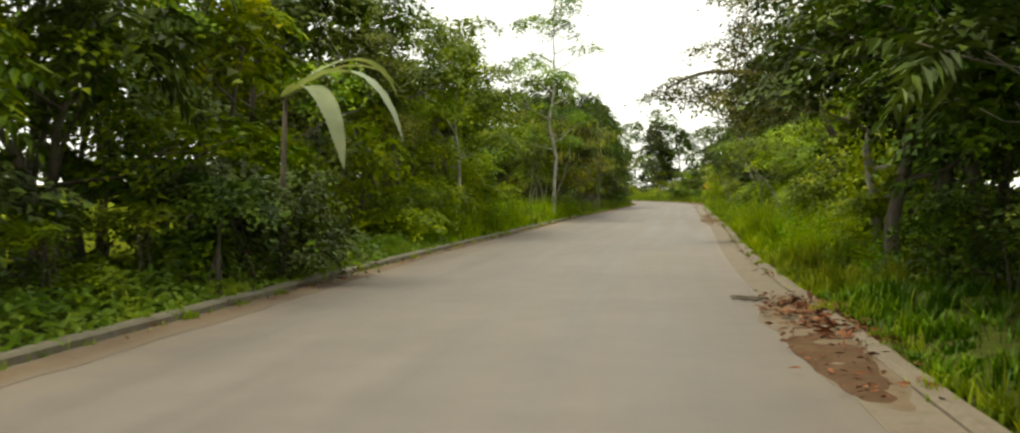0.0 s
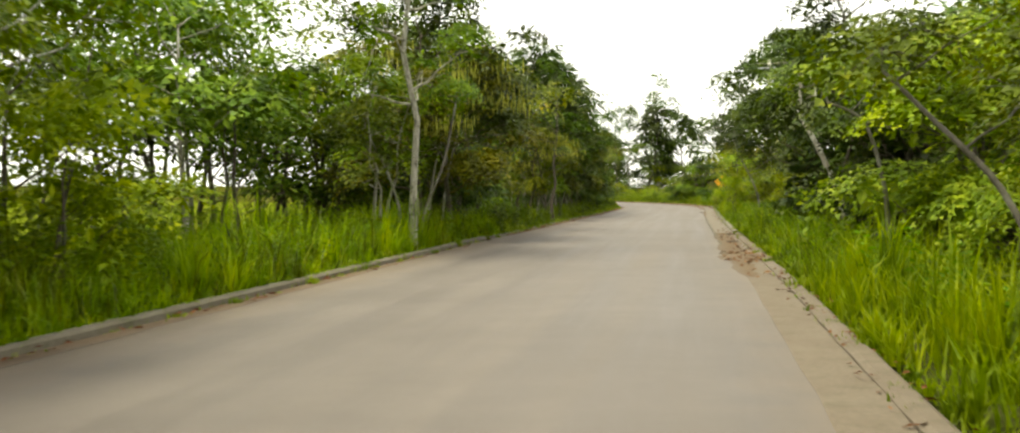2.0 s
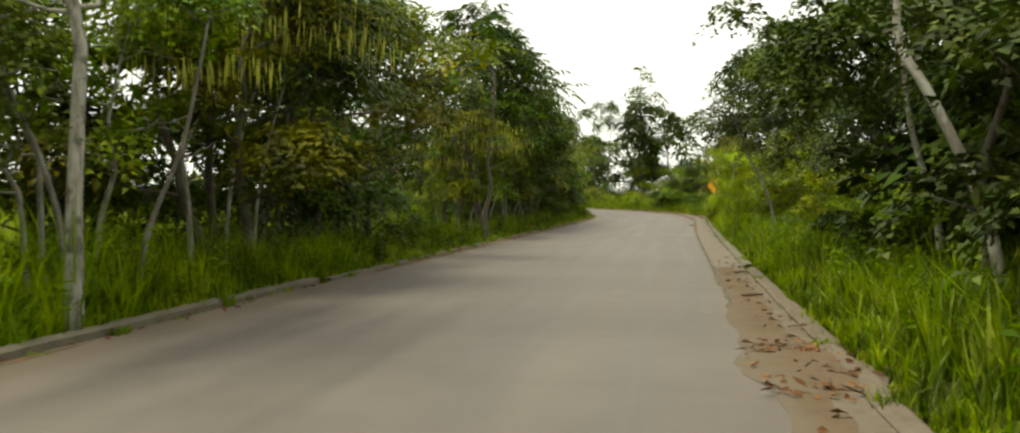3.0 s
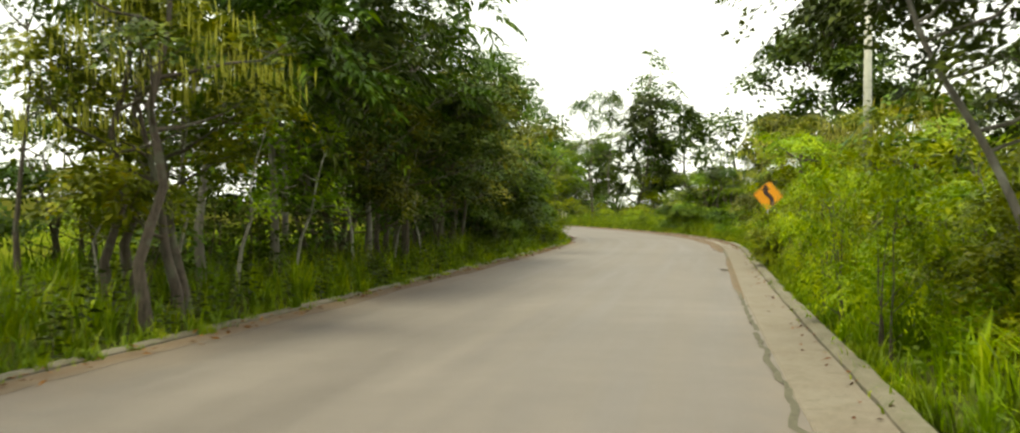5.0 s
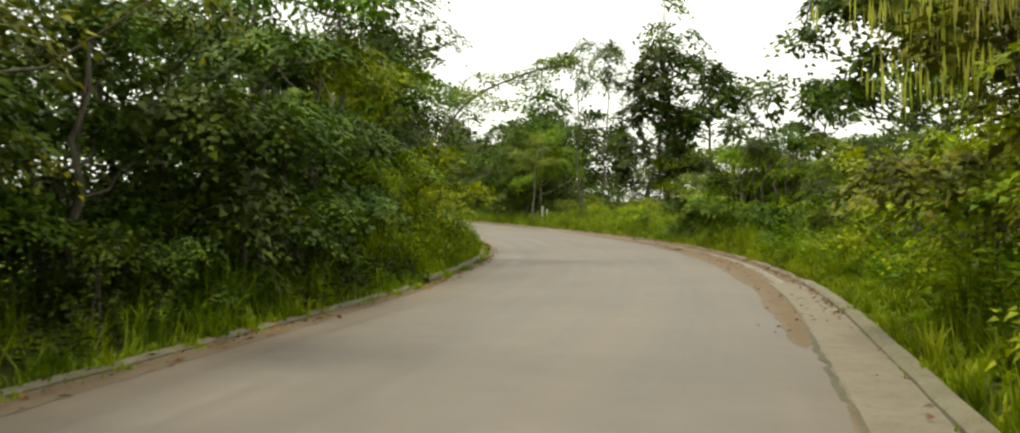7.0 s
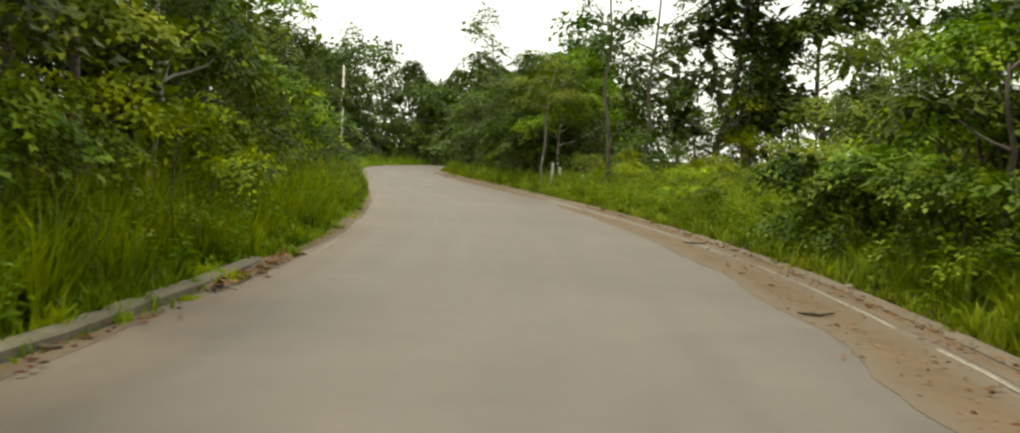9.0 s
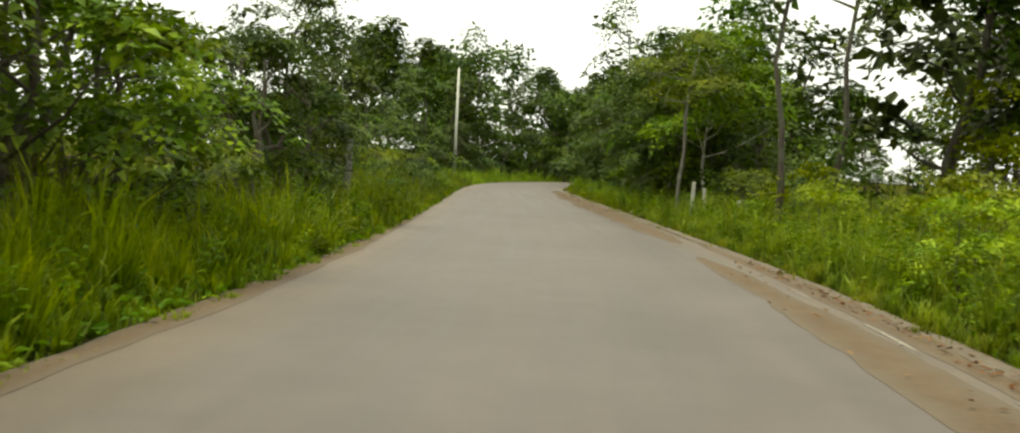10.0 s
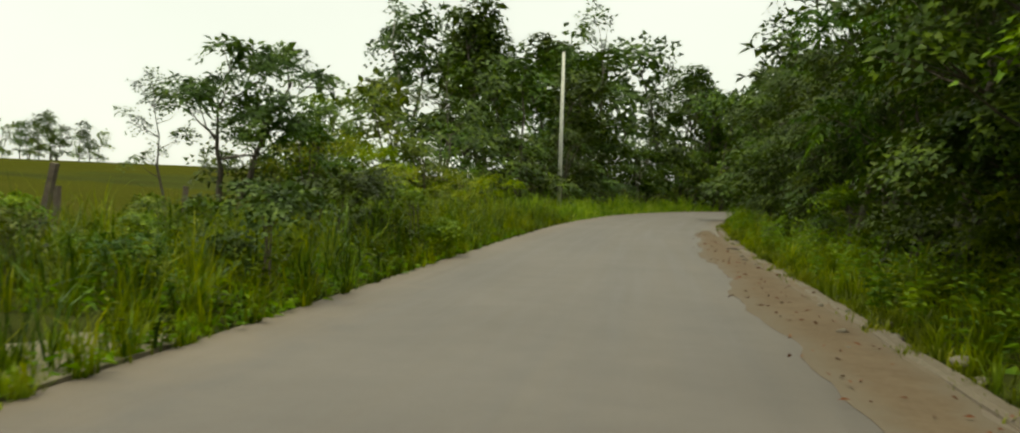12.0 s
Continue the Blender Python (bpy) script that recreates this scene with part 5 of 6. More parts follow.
# ================= leaning stems =================
def bent_tree(name, label, pts, r0, r1, bark, leaf_mat, blobs, count, leaf, seed, category="tree"):
    """A leaning tree: its stem runs through pts; leaf sprays sit on blobs of (x, y, z, radius, half height), each with a twig of its own."""
    rng = np.random.default_rng(seed)
    p = np.array(pts, float)
    o = p[0].copy()
    o[2] = 0.0
    root = new(name)
    root.matrix_world = pose(*o)
    tagged(root, label, category)
    u = np.linspace(0, len(p) - 1, 4 * len(p))
    # round the stem's corners
    line = np.stack([np.interp(u, np.arange(len(p)), p[:, k]) for k in range(3)], 1) - o
    for _ in range(3):
        line[1:-1] = line[1:-1] * 0.5 + (line[:-2] + line[2:]) * 0.25
    wood = [tube(line, r0 + (r1 - r0) * np.linspace(0, 1, len(line)), 8)]
    bl = np.array(blobs, float)
    bl[:, :3] -= o
    for b in bl:
        near = line[np.argmin(((line - b[:3]) ** 2).sum(1))]
        wood.append(limb(rng, near, b[:3], r1 * 0.9, 0.012, 0.05, 5))
        for _ in range(4):
            wood.append(limb(rng, b[:3], b[:3] + unit(rng.normal(size=3)) * np.array([b[3], b[3], b[4]]) * 0.8, 0.014, 0.006, 0.03, 3))
    v, f = joined(wood)
    part("trunk", tri_mesh("trunk", v, f, bark, True), root)
    v, f = pads(rng, bl, max(8, int(count * 9 / 48)), leaf * 0.85, leaf * 2.4)
    part("crown", tri_mesh("crown", v, f, leaf_mat), root)
    return root


bent_tree("leaning_tree", "dark tree with a pale bent trunk leaning over the verge", [(4.15, 54.7, -0.1), (3.9, 54.8, 1.4), (3.25, 55.0, 2.85), (2.95, 55.3, 3.4), (3.1, 55.8, 4.4)], 0.08, 0.045, BARK_PALE, LEAF_DARK,
          [(2.9, 55.9, 4.2, 0.8, 0.5), (3.6, 56.3, 4.9, 1.1, 0.6), (2.7, 57.0, 4.9, 0.9, 0.5)], 230, 0.20, 51)
bent_tree("overhanging_tree", "olive-brown tree with a spreading bough reaching over the road", [(5.3, 30.4, -0.1), (5.0, 30.5, 2.2), (4.2, 30.8, 3.8), (2.6, 31.0, 4.9), (0.9, 31.0, 5.0), (-0.1, 31.0, 4.5)], 0.12, 0.03, BARK_DARK, LEAF_OLIVE,
          [(-0.2, 31.0, 4.2, 0.6, 0.28), (0.6, 31.2, 4.5, 0.8, 0.4), (1.3, 30.8, 4.1, 0.9, 0.4), (1.5, 31.5, 5.4, 1.1, 0.6), (2.3, 31.0, 4.6, 1.1, 0.5), (2.7, 31.5, 6.0, 1.3, 0.7), (3.5, 31.0, 5.0, 1.3, 0.6), (3.9, 32.0, 6.9, 1.5, 0.8), (4.9, 31.0, 5.8, 1.5, 0.8),
           (5.7, 31.6, 7.2, 1.6, 0.9), (2.6, 32.0, 3.7, 1.0, 0.45), (3.7, 31.6, 3.9, 1.2, 0.6), (4.8, 30.4, 4.2, 1.2, 0.6), (2.2, 32.0, 7.1, 1.1, 0.6), (1.9, 30.4, 3.5, 0.7, 0.3)], 1900, 0.21, 64)
bent_tree("leaning_tree", "thicket tree with a thin pale leaning trunk", [(4.4, 59.0, -0.1), (4.3, 59.0, 1.2), (3.9, 59.2, 2.6), (3.8, 59.4, 4.2)], 0.07, 0.04, BARK_PALE, LEAF_DARK,
          [(3.8, 59.6, 4.5, 1.0, 0.6), (3.3, 60.2, 4.2, 0.8, 0.5)], 150, 0.20, 52)
bent_tree("leaning_tree", "small olive-green tree on a pale leaning stem", [(3.9, 39.0, -0.1), (3.75, 39.0, 0.9), (3.45, 39.2, 1.6), (2.9, 39.4, 2.2), (2.4, 39.5, 2.75)], 0.045, 0.02, BARK_GREY, LEAF_MID,
          [(2.4, 39.6, 3.0, 0.8, 0.4), (3.2, 39.8, 3.1, 0.9, 0.5), (4.0, 39.6, 2.6, 0.9, 0.6)], 330, 0.18, 60)
bent_tree("leaning_tree", "small olive-green tree on a pale crooked stem", [(3.6, 46.0, -0.1), (3.55, 46.0, 1.0), (3.5, 46.0, 1.6), (3.2, 46.0, 2.7), (2.6, 46.1, 2.95)], 0.05, 0.02, BARK_GREY, LEAF_MID,
          [(2.6, 46.2, 3.3, 0.9, 0.4), (3.5, 46.4, 3.4, 1.0, 0.5), (4.3, 46.2, 3.0, 0.9, 0.6)], 330, 0.18, 61)
bent_tree("leaning_sapling", "thin grey stem leaning away from a mottled trunk", [(-6.8, 53.2, -0.1), (-6.9, 53.2, 1.2), (-7.3, 53.3, 2.2), (-7.9, 53.4, 3.2)], 0.05, 0.02, BARK_GREY, LEAF_MID,
          [(-7.9, 53.5, 3.5, 0.8, 0.4), (-8.5, 53.4, 3.2, 0.7, 0.4)], 130, 0.18, 62)
bent_tree("leaning_sapling", "thin grey stem leaning out over the grass", [(-6.8, 54.6, -0.1), (-6.6, 54.6, 1.1), (-6.1, 54.7, 2.2), (-5.8, 54.8, 3.8)], 0.05, 0.02, BARK_GREY, LEAF_MID,
          [(-5.8, 54.9, 4.0, 0.7, 0.4), (-6.4, 55.2, 4.2, 0.8, 0.4)], 130, 0.18, 63)
bent_tree("bowed_sapling", "thin pale sapling bowed over the tall grass", [(-7.9, 59.7, -0.1), (-7.8, 59.7, 1.6), (-7.5, 59.8, 3.0), (-7.0, 59.9, 4.4), (-6.4, 60.0, 5.2)], 0.045, 0.018, BARK_PALE, LEAF_MID,
          [(-6.3, 60.0, 5.2, 0.6, 0.4), (-7.1, 60.0, 4.4, 0.5, 0.35)], 60, 0.18, 53)
bent_tree("bowed_sapling", "thin pale sapling bowed over the tall grass", [(-7.6, 60.2, -0.1), (-7.45, 60.2, 1.7), (-7.1, 60.3, 3.2), (-6.5, 60.4, 4.9)], 0.04, 0.015, BARK_PALE, LEAF_MID,
          [(-6.4, 60.4, 5.0, 0.6, 0.4)], 45, 0.18, 54)
bent_tree("thicket_tree", "pale straight trunk under a green leafy canopy", [(-13.75, 161.5, -0.1), (-13.8, 161.5, 1.0), (-13.65, 161.6, 2.2), (-13.7, 161.6, 3.6), (-13.5, 161.9, 5.2)], 0.065, 0.045, BARK_GREY, LEAF_MID,
          [(-13.6, 161.8, 4.6, 1.3, 0.7), (-14.6, 162.2, 4.0, 1.1, 0.6), (-12.6, 161.4, 4.2, 1.1, 0.6), (-13.6, 162.6, 5.6, 1.3, 0.7), (-14.4, 160.9, 4.7, 1.0, 0.6)], 560, 0.19, 57)
bent_tree("overhanging_tree", "dark tree leaning over the verge on a thin grey bent trunk", [(3.2, 75.8, -0.1), (3.05, 75.8, 1.2), (2.65, 76.0, 2.2), (2.2, 76.2, 3.0), (1.95, 76.4, 3.9)], 0.05, 0.025, BARK_GREY, LEAF_DARK,
          [(1.6, 76.2, 4.3, 0.9, 0.45), (1.2, 78.4, 4.1, 0.8, 0.40), (2.3, 76.0, 3.5, 0.7, 0.35), (2.9, 76.2, 3.0, 0.7, 0.4), (3.4, 76.6, 2.4, 0.8, 0.5), (1.9, 76.8, 3.7, 0.6, 0.3), (2.3, 76.6, 4.5, 1.1, 0.5), (3.3, 77.0, 4.8, 1.4, 0.7), (4.3, 76.4, 4.3, 1.3, 0.7), (3.1, 75.4, 3.6, 0.8, 0.4),
           (2.1, 78.0, 3.8, 0.9, 0.45), (4.5, 77.6, 5.4, 1.4, 0.8), (2.6, 77.6, 5.5, 1.2, 0.6), (3.9, 75.6, 3.0, 0.8, 0.5)], 1650, 0.18, 55)
bent_tree("overhanging_tree", "tree with a long feathery bough reaching over the road", [(-8.3, 118.0, -0.1), (-8.1, 118.0, 2.8), (-7.1, 118.0, 4.3), (-5.4, 118.0, 5.0), (-3.9, 118.0, 5.2)], 0.05, 0.012, BARK_DARK, LEAF_MID,
          [(-7.2, 118.3, 4.3, 0.9, 0.30), (-6.4, 117.8, 4.7, 0.8, 0.25), (-5.6, 118.3, 4.8, 0.7, 0.22), (-4.8, 117.8, 5.1, 0.6, 0.18), (-6.0, 118.6, 4.1, 0.8, 0.2), (-4.2, 118.2, 5.2, 0.5, 0.12)], 260, 0.16, 59)
bent_tree("bowed_sapling", "leafy sapling bowed in front of the road sign", [(2.35, 92.6, -0.1), (2.2, 92.6, 0.8), (1.98, 92.8, 1.4), (1.80, 92.9, 1.62)], 0.02, 0.010, BARK_DARK, LEAF_BRIGHT,
          [(1.78, 92.9, 1.50, 0.18, 0.12), (1.84, 93.4, 1.74, 0.11, 0.06), (2.15, 92.6, 1.1, 0.30, 0.25), (1.72, 93.2, 1.2, 0.28, 0.25), (1.78, 93.3, 0.7, 0.34, 0.35)], 110, 0.13, 58)
bent_tree("roadside_tree", "small forked dark-stemmed tree behind the sign", [(3.1, 97.2, -0.1), (3.0, 97.2, 0.9), (2.8, 97.3, 1.8), (2.9, 97.5, 3.0)], 0.10, 0.05, BARK_DARK, LEAF_BRIGHT,
          [(2.9, 97.5, 3.2, 1.0, 0.6), (3.7, 97.8, 3.0, 0.9, 0.6), (2.3, 97.9, 3.4, 0.8, 0.5)], 260, 0.18, 56)


# ================= made things =================
def box_bm(bm, x0, x1, y0, y1, z0, z1):
    r = bmesh.ops.create_cube(bm, size=1.0, matrix=Matrix.LocRotScale(((x0 + x1) / 2, (y0 + y1) / 2, (z0 + z1) / 2), None, (x1 - x0, y1 - y0, z1 - z0)))
    return r["verts"]


def cyl_bm(bm, c, r0, r1, z0, z1, seg=12, rot=None):
    m = Matrix.Translation((c[0], c[1], (z0 + z1) / 2))
    if rot:
        m = m @ rot
    bmesh.ops.create_cone(bm, cap_ends=True, segments=seg, radius1=r0, radius2=r1, depth=z1 - z0, matrix=m)


def utility_pole(x, y, height, r0, turn, arm=True, mat=None):
    root = new("utility_pole")
    root.matrix_world = pose(x, y, 0, 0, 0, turn)
    tagged(root, "pale concrete utility pole in the roadside grass", "utility pole")
    bm = bmesh.new()
    cyl_bm(bm, (0, 0), r0, r0 * 0.6, -0.3, height, 14)
    part("shaft", bm_mesh("shaft", bm, mat or POLE_CONCRETE, True), root)
    if arm:
        bm = bmesh.new()
        v = box_bm(bm, -0.75, 0.75, -0.05 - r0, 0.04 - r0, height - 0.62, height - 0.52)
        bmesh.ops.bevel(bm, geom=bm.edges[:], offset=0.008, segments=1)
        a = part("crossarm", bm_mesh("crossarm", bm, STEEL), root, "grey steel crossarm")
        for k in (-0.62, 0.0, 0.62):
            bm = bmesh.new()
            for z, r in ((0.0, 0.03), (0.05, 0.065), (0.09, 0.045), (0.12, 0.06), (0.16, 0.035)):
                cyl_bm(bm, (k, -r0), r, r * 0.8, height - 0.52 + z, height - 0.52 + z + 0.05, 10)
            part("insulator", bm_mesh("insulator", bm, CERAMIC, True), a, "dark ceramic insulator")
    return root


utility_pole(-45.5, 208.2, 9.6, 0.14, 30, False, POLE_PALE)
utility_pole(5.0, 99.3, 10.0, 0.16, 0)


def curve_sign(x, y, z, turn, tilt):
    """Diamond warning sign with a double-bend arrow."""
    root = new("warning_sign")
    root.matrix_world = pose(x, y, 0, 0, 0, turn)
    tagged(root, "yellow diamond road sign with black winding arrow among leaves", "road sign")
    bm = bmesh.new()
    cyl_bm(bm, (0, 0.04), 0.03, 0.03, -0.3, z + 0.36, 10)
    part("post", bm_mesh("post", bm, STEEL, True), root, "grey steel post")
    turned = Matrix.Translation((0, 0, z)) @ Matrix.Rotation(radians(45 + tilt), 4, "Y")
    bm = bmesh.new()
    box_bm(bm, -0.285, 0.285, -0.004, 0.004, -0.285, 0.285)
    vert = [e for e in bm.edges if abs((e.verts[0].co - e.verts[1].co).y) > 0.005]
    bmesh.ops.bevel(bm, geom=vert, offset=0.035, segments=4, affect="EDGES")
    bm.transform(turned)
    plate = part("plate", bm_mesh("plate", bm, SIGN_YELLOW), root, "yellow metal plate")
    bm = bmesh.new()
    for a, b, c, d in ((-0.268, 0.268, -0.268, -0.260), (-0.268, 0.268, 0.260, 0.268), (-0.268, -0.260, -0.2595, 0.2595), (0.260, 0.268, -0.2595, 0.2595)):
        box_bm(bm, a, b, -0.0075, -0.0045, c, d)
    bm.transform(turned)
    part("border", bm_mesh("border", bm, SIGN_BLACK), plate, "thin black border")
    # arrow: an S-shaped band with a head, in the upright plane
    mid = [(0.10, -0.24), (0.10, -0.15), (0.085, -0.075), (0.035, -0.015), (-0.03, 0.035), (-0.07, 0.085), (-0.08, 0.15)]
    bm = bmesh.new()
    lft, rgt = [], []
    for i, (a, b) in enumerate(mid):
        p, q = mid[max(0, i - 1)], mid[min(len(mid) - 1, i + 1)]
        tx, tz = q[0] - p[0], q[1] - p[1]
        n = math.hypot(tx, tz)
        w = 0.056
        lft.append((a - tz / n * w, b + tx / n * w))
        rgt.append((a + tz / n * w, b - tx / n * w))
    outline = lft + [(-0.195, 0.125), (-0.075, 0.300), (0.05, 0.150)] + rgt[::-1]
    vs = [bm.verts.new((a, -0.0095, z + b)) for a, b in outline]
    f = bm.faces.new(vs)
    r = bmesh.ops.extrude_face_region(bm, geom=[f])
    for e in r["geom"]:
        if isinstance(e, bmesh.types.BMVert):
            e.co.y = -0.005
    bmesh.ops.triangulate(bm, faces=bm.faces[:])
    part("arrow", bm_mesh("arrow", bm, SIGN_BLACK), plate, "black winding arrow")
    return root


curve_sign(1.75, 93.97, 1.90, 8, 4)


def fence_post(x, y, h, w, mat, label, tilt=0.0, turn=0.0):
    root = new("fence_post")
    root.matrix_world = pose(x, y, 0, 0, tilt, turn)
    tagged(root, label, "fence post", "posts of the pasture fence")
    bm = bmesh.new()
    box_bm(bm, -w / 2, w / 2, -w / 2, w / 2, -0.3, h)
    bmesh.ops.subdivide_edges(bm, edges=bm.edges[:], cuts=3, use_grid_fill=True)
    for v in bm.verts:
        k = noise.noise_vector(v.co * 3.0) * 0.03 * w
        v.co += k
    bmesh.ops.bevel(bm, geom=[e for e in bm.edges if e.is_boundary is False and e.calc_face_angle(0) > 0.6], offset=w * 0.06, segments=1)
    part("shaft", bm_mesh("shaft", bm, mat), root)
    return root


gate_post = fence_post(-25.6, 160.5, 2.28, 0.25, POST_CONCRETE, "grey concrete gate post with rusty rods at the field's fence", 1.0, 30)
for a, b in ((-0.08, 0.07), (0.07, -0.06), (-0.07, -0.07), (0.08, 0.08)):
    bm = bmesh.new()
    cyl_bm(bm, (a, b), 0.008, 0.008, 2.25, 2.52, 6)
    part("rod", bm_mesh("rod", bm, CERAMIC), gate_post, "rusty reinforcing rod")
fence_post(-31.2, 165.0, 1.75, 0.11, WOOD, "leaning weathered wooden fence post", 13.0, 20)
for y, d in ((170, 6.5), (176, 7.2), (182, 7.6), (150, 7.0)):
    x, yy = beside(y, -1, d)
    fence_post(x, yy, 1.3, 0.10, WOOD, "weathered wooden fence post in long grass", random.uniform(-4, 4), 20)
for x, yy, h, lean in ((-12.55, 158.4, 1.32, 2.0), (-12.25, 158.9, 1.15, -3.0), (-11.1, 157.6, 0.9, 5.0)):
    fence_post(x, yy, h, 0.10, STUB_PAINT, "mottled whitewashed wooden fence stub in tall grass", lean, 15)


def field_gate(x, y, length, turn):
    """A sagging gate of dark pipes, hung on the post by a collar."""
    root = new("field_gate")
    root.matrix_world = pose(x, y, 0, 0, 0, turn)
    tagged(root, "dark rusty pipe gate hung on the concrete post", "gate")
    for z, name in ((1.40, "top_rail"), (0.55, "bottom_rail")):
        u = np.linspace(0, 1, 9)
        v, f = tube(np.stack([0.16 + u * length, np.zeros(9), z - 0.10 * u + 0.012 * np.sin(u * 19)], 1), np.full(9, 0.026), 7)
        part(name, tri_mesh(name, v, f, RUST, True), root)
    for k in range(5):
        u = (k + 0.35) / 5
        v, f = tube(np.array([(0.16 + u * length, 0.0, 0.30), (0.16 + u * length, 0.0, 1.40 - 0.10 * u)]), [0.022, 0.022], 7)
        part("upright", tri_mesh("upright", v, f, RUST, True), root)
    bm = bmesh.new()
    for a, b, c, d in ((-0.19, 0.19, -0.18, -0.15), (-0.19, 0.19, 0.15, 0.18), (-0.19, -0.16, -0.15, 0.15), (0.16, 0.19, -0.15, 0.15)):
        box_bm(bm, a, b, c, d, 1.05, 1.11)
    part("collar", bm_mesh("collar", bm, RUST), root, "black iron collar round the post")
    return root


field_gate(-25.6, 160.5, 6.5, 232)

# concrete slab of a field entrance
bm = bmesh.new()
c0 = [beside(158.6, -1, 0.01), beside(162.6, -1, 0.01), beside(161.6, -1, 4.2), beside(158.2, -1, 4.2)]
top = [bm.verts.new((x, y, 0.035)) for x, y in c0]
low = [bm.verts.new((x, y, -0.25)) for x, y in c0]
bm.faces.new(top)
for i in range(4):
    bm.faces.new((top[i], low[i], low[(i + 1) % 4], top[(i + 1) % 4]))
tagged(new("driveway_slab", bm_mesh("driveway_slab", bm, SLAB)), "dusty concrete slab of a field entrance", "driveway", kind="structure")


# ================= soil, leaf litter and debris on the road =================
def soil_patch(y0, y1, side, d, w, seed, h=0.03, label="washed-in tan soil lying over the gutter", mat=None):
    """A low ragged spread of soil along the kerb, from y0 to y1, its middle d from the road's edge and w wide to each side."""
    n = int((y1 - y0) / 0.3)
    bm = bmesh.new()
    uvl = bm.loops.layers.uv.new("UVMap")
    rows = []
    for i in range(n + 1):
        y = y0 + (y1 - y0) * i / n
        swell = max(0.0, math.sin(math.pi * i / n)) ** 0.4
        ring = []
        for j in range(9):
            u = j / 4 - 1
            reach = 1 + 0.45 * noise.noise(Vector((y * 0.35, seed * 7.1 + (u > 0) * 3.3, 0))) + 0.22 * noise.noise(Vector((y * 1.4, seed * 3.7, u)))
            x, yy = beside(y, side, d + u * w * swell * reach)
            ring.append(bm.verts.new((x, yy, 0.004 + h * swell * (1 - u * u) * (0.7 + 0.6 * noise.noise(Vector((x * 2.3, yy * 2.3, seed)))))))
        rows.append(ring)
    for i in range(n):
        for j in range(8):
            f = bm.faces.new((rows[i][j], rows[i][j + 1], rows[i + 1][j + 1], rows[i + 1][j]))
            f.smooth = True
            for lp, a in zip(f.loops, (j, j + 1, j + 1, j)):
                lp[uvl].uv = (a / 8, 0.0)
    return tagged(new("soil_patch", bm_mesh("soil_patch", bm, mat or SOIL)), label, "soil", kind="stuff")


soil_patch(7.5, 16, 1, -0.42, 0.46, 1, 0.04)
soil_patch(7.8, 12.4, 1, -0.52, 0.34, 15, 0.06, "damp red-brown mud washed over the gutter", MUD)
soil_patch(46, 66, 1, -0.60, 0.36, 2, 0.02)
soil_patch(50.0, 52.6, 1, -0.45, 0.55, 13, 0.10, "dark clods of soil washed off the bank")
soil_patch(150, 193, 1, -0.70, 0.58, 4, 0.02)
soil_patch(84, 100, 1, -0.84, 0.13, 21, 0.014, "dark soil and weeds filling the gutter joint")
soil_patch(128, 158, -1, -0.06, 0.20, 22, 0.02, "gravelly soil along the ragged edge of the road")
soil_patch(114, 124, -1, -0.10, 0.14, 5, 0.03)
soil_patch(125.0, 129.5, -1, -0.02, 0.20, 8, 0.09, "dark heap of soil and dead weeds on the road's edge")
soil_patch(104, 117, 1, -0.28, 0.20, 14, 0.024)
soil_patch(103, 147, 1, -0.98, 0.40, 16, 0.010, "thin tan dust drifted along the road's edge")
soil_patch(128, 153, 1, -0.12, 0.22, 12, 0.055, "soil and rubble piled over the kerb")
soil_patch(152, 206, 1, -0.11, 0.20, 11, 0.058, "soil and rubble piled over the kerb")
soil_patch(116, 150, 1, -0.28, 0.20, 9, 0.02)
soil_patch(-20, 24, -1, -0.26, 0.32, 10, 0.022)
soil_patch(20, 52, -1, -0.12, 0.20, 6, 0.015)
soil_patch(62, 112, -1, -0.16, 0.24, 7, 0.02)


def litter(y0, y1, side, d0, d1, count, size, seed):
    rng = np.random.default_rng(seed)
    y = y0 + (y1 - y0) * rng.random(count)
    d = d0 + (d1 - d0) * rng.beta(2, 2, count)
    pts = np.array([beside(a, side, b) for a, b in zip(y, d)])
    base = np.column_stack([pts, 0.02 + 0.05 * rng.random(count)])
    v, f = leaf_quads(rng, base, rng.normal(size=(count, 3)) * np.array([1, 1, 0.12]), size * (0.4 + rng.random(count)), size * 0.4, 0.05)
    v[:, 2] = np.maximum(v[:, 2], 0.012)
    return tagged(new("leaf_litter", tri_mesh("leaf_litter", v, f, LITTER)), "brown fallen leaves along the kerb", "dead leaves", kind="stuff")


litter(106, 146, 1, -0.46, -0.08, 900, 0.08, 46)
litter(104, 130, 1, -1.5, -0.5, 220, 0.07, 47)
litter(12, 15, 1, -0.95, 0.1, 420, 0.10, 48)
litter(8.0, 16, 1, -1.0, 0.2, 260, 0.11, 31)
litter(11, 14.5, 1, -0.6, 0.3, 200, 0.19, 43)
litter(49.8, 52.8, 1, -1.0, 0.1, 160, 0.14, 41)
litter(18, 46, 1, -0.4, 0.2, 260, 0.12, 32)
litter(46, 66, 1, -0.8, 0.0, 150, 0.13, 33)
litter(66, 112, 1, -0.6, 0.1, 160, 0.10, 34)
litter(114, 146, 1, -1.5, -0.1, 160, 0.09, 35)
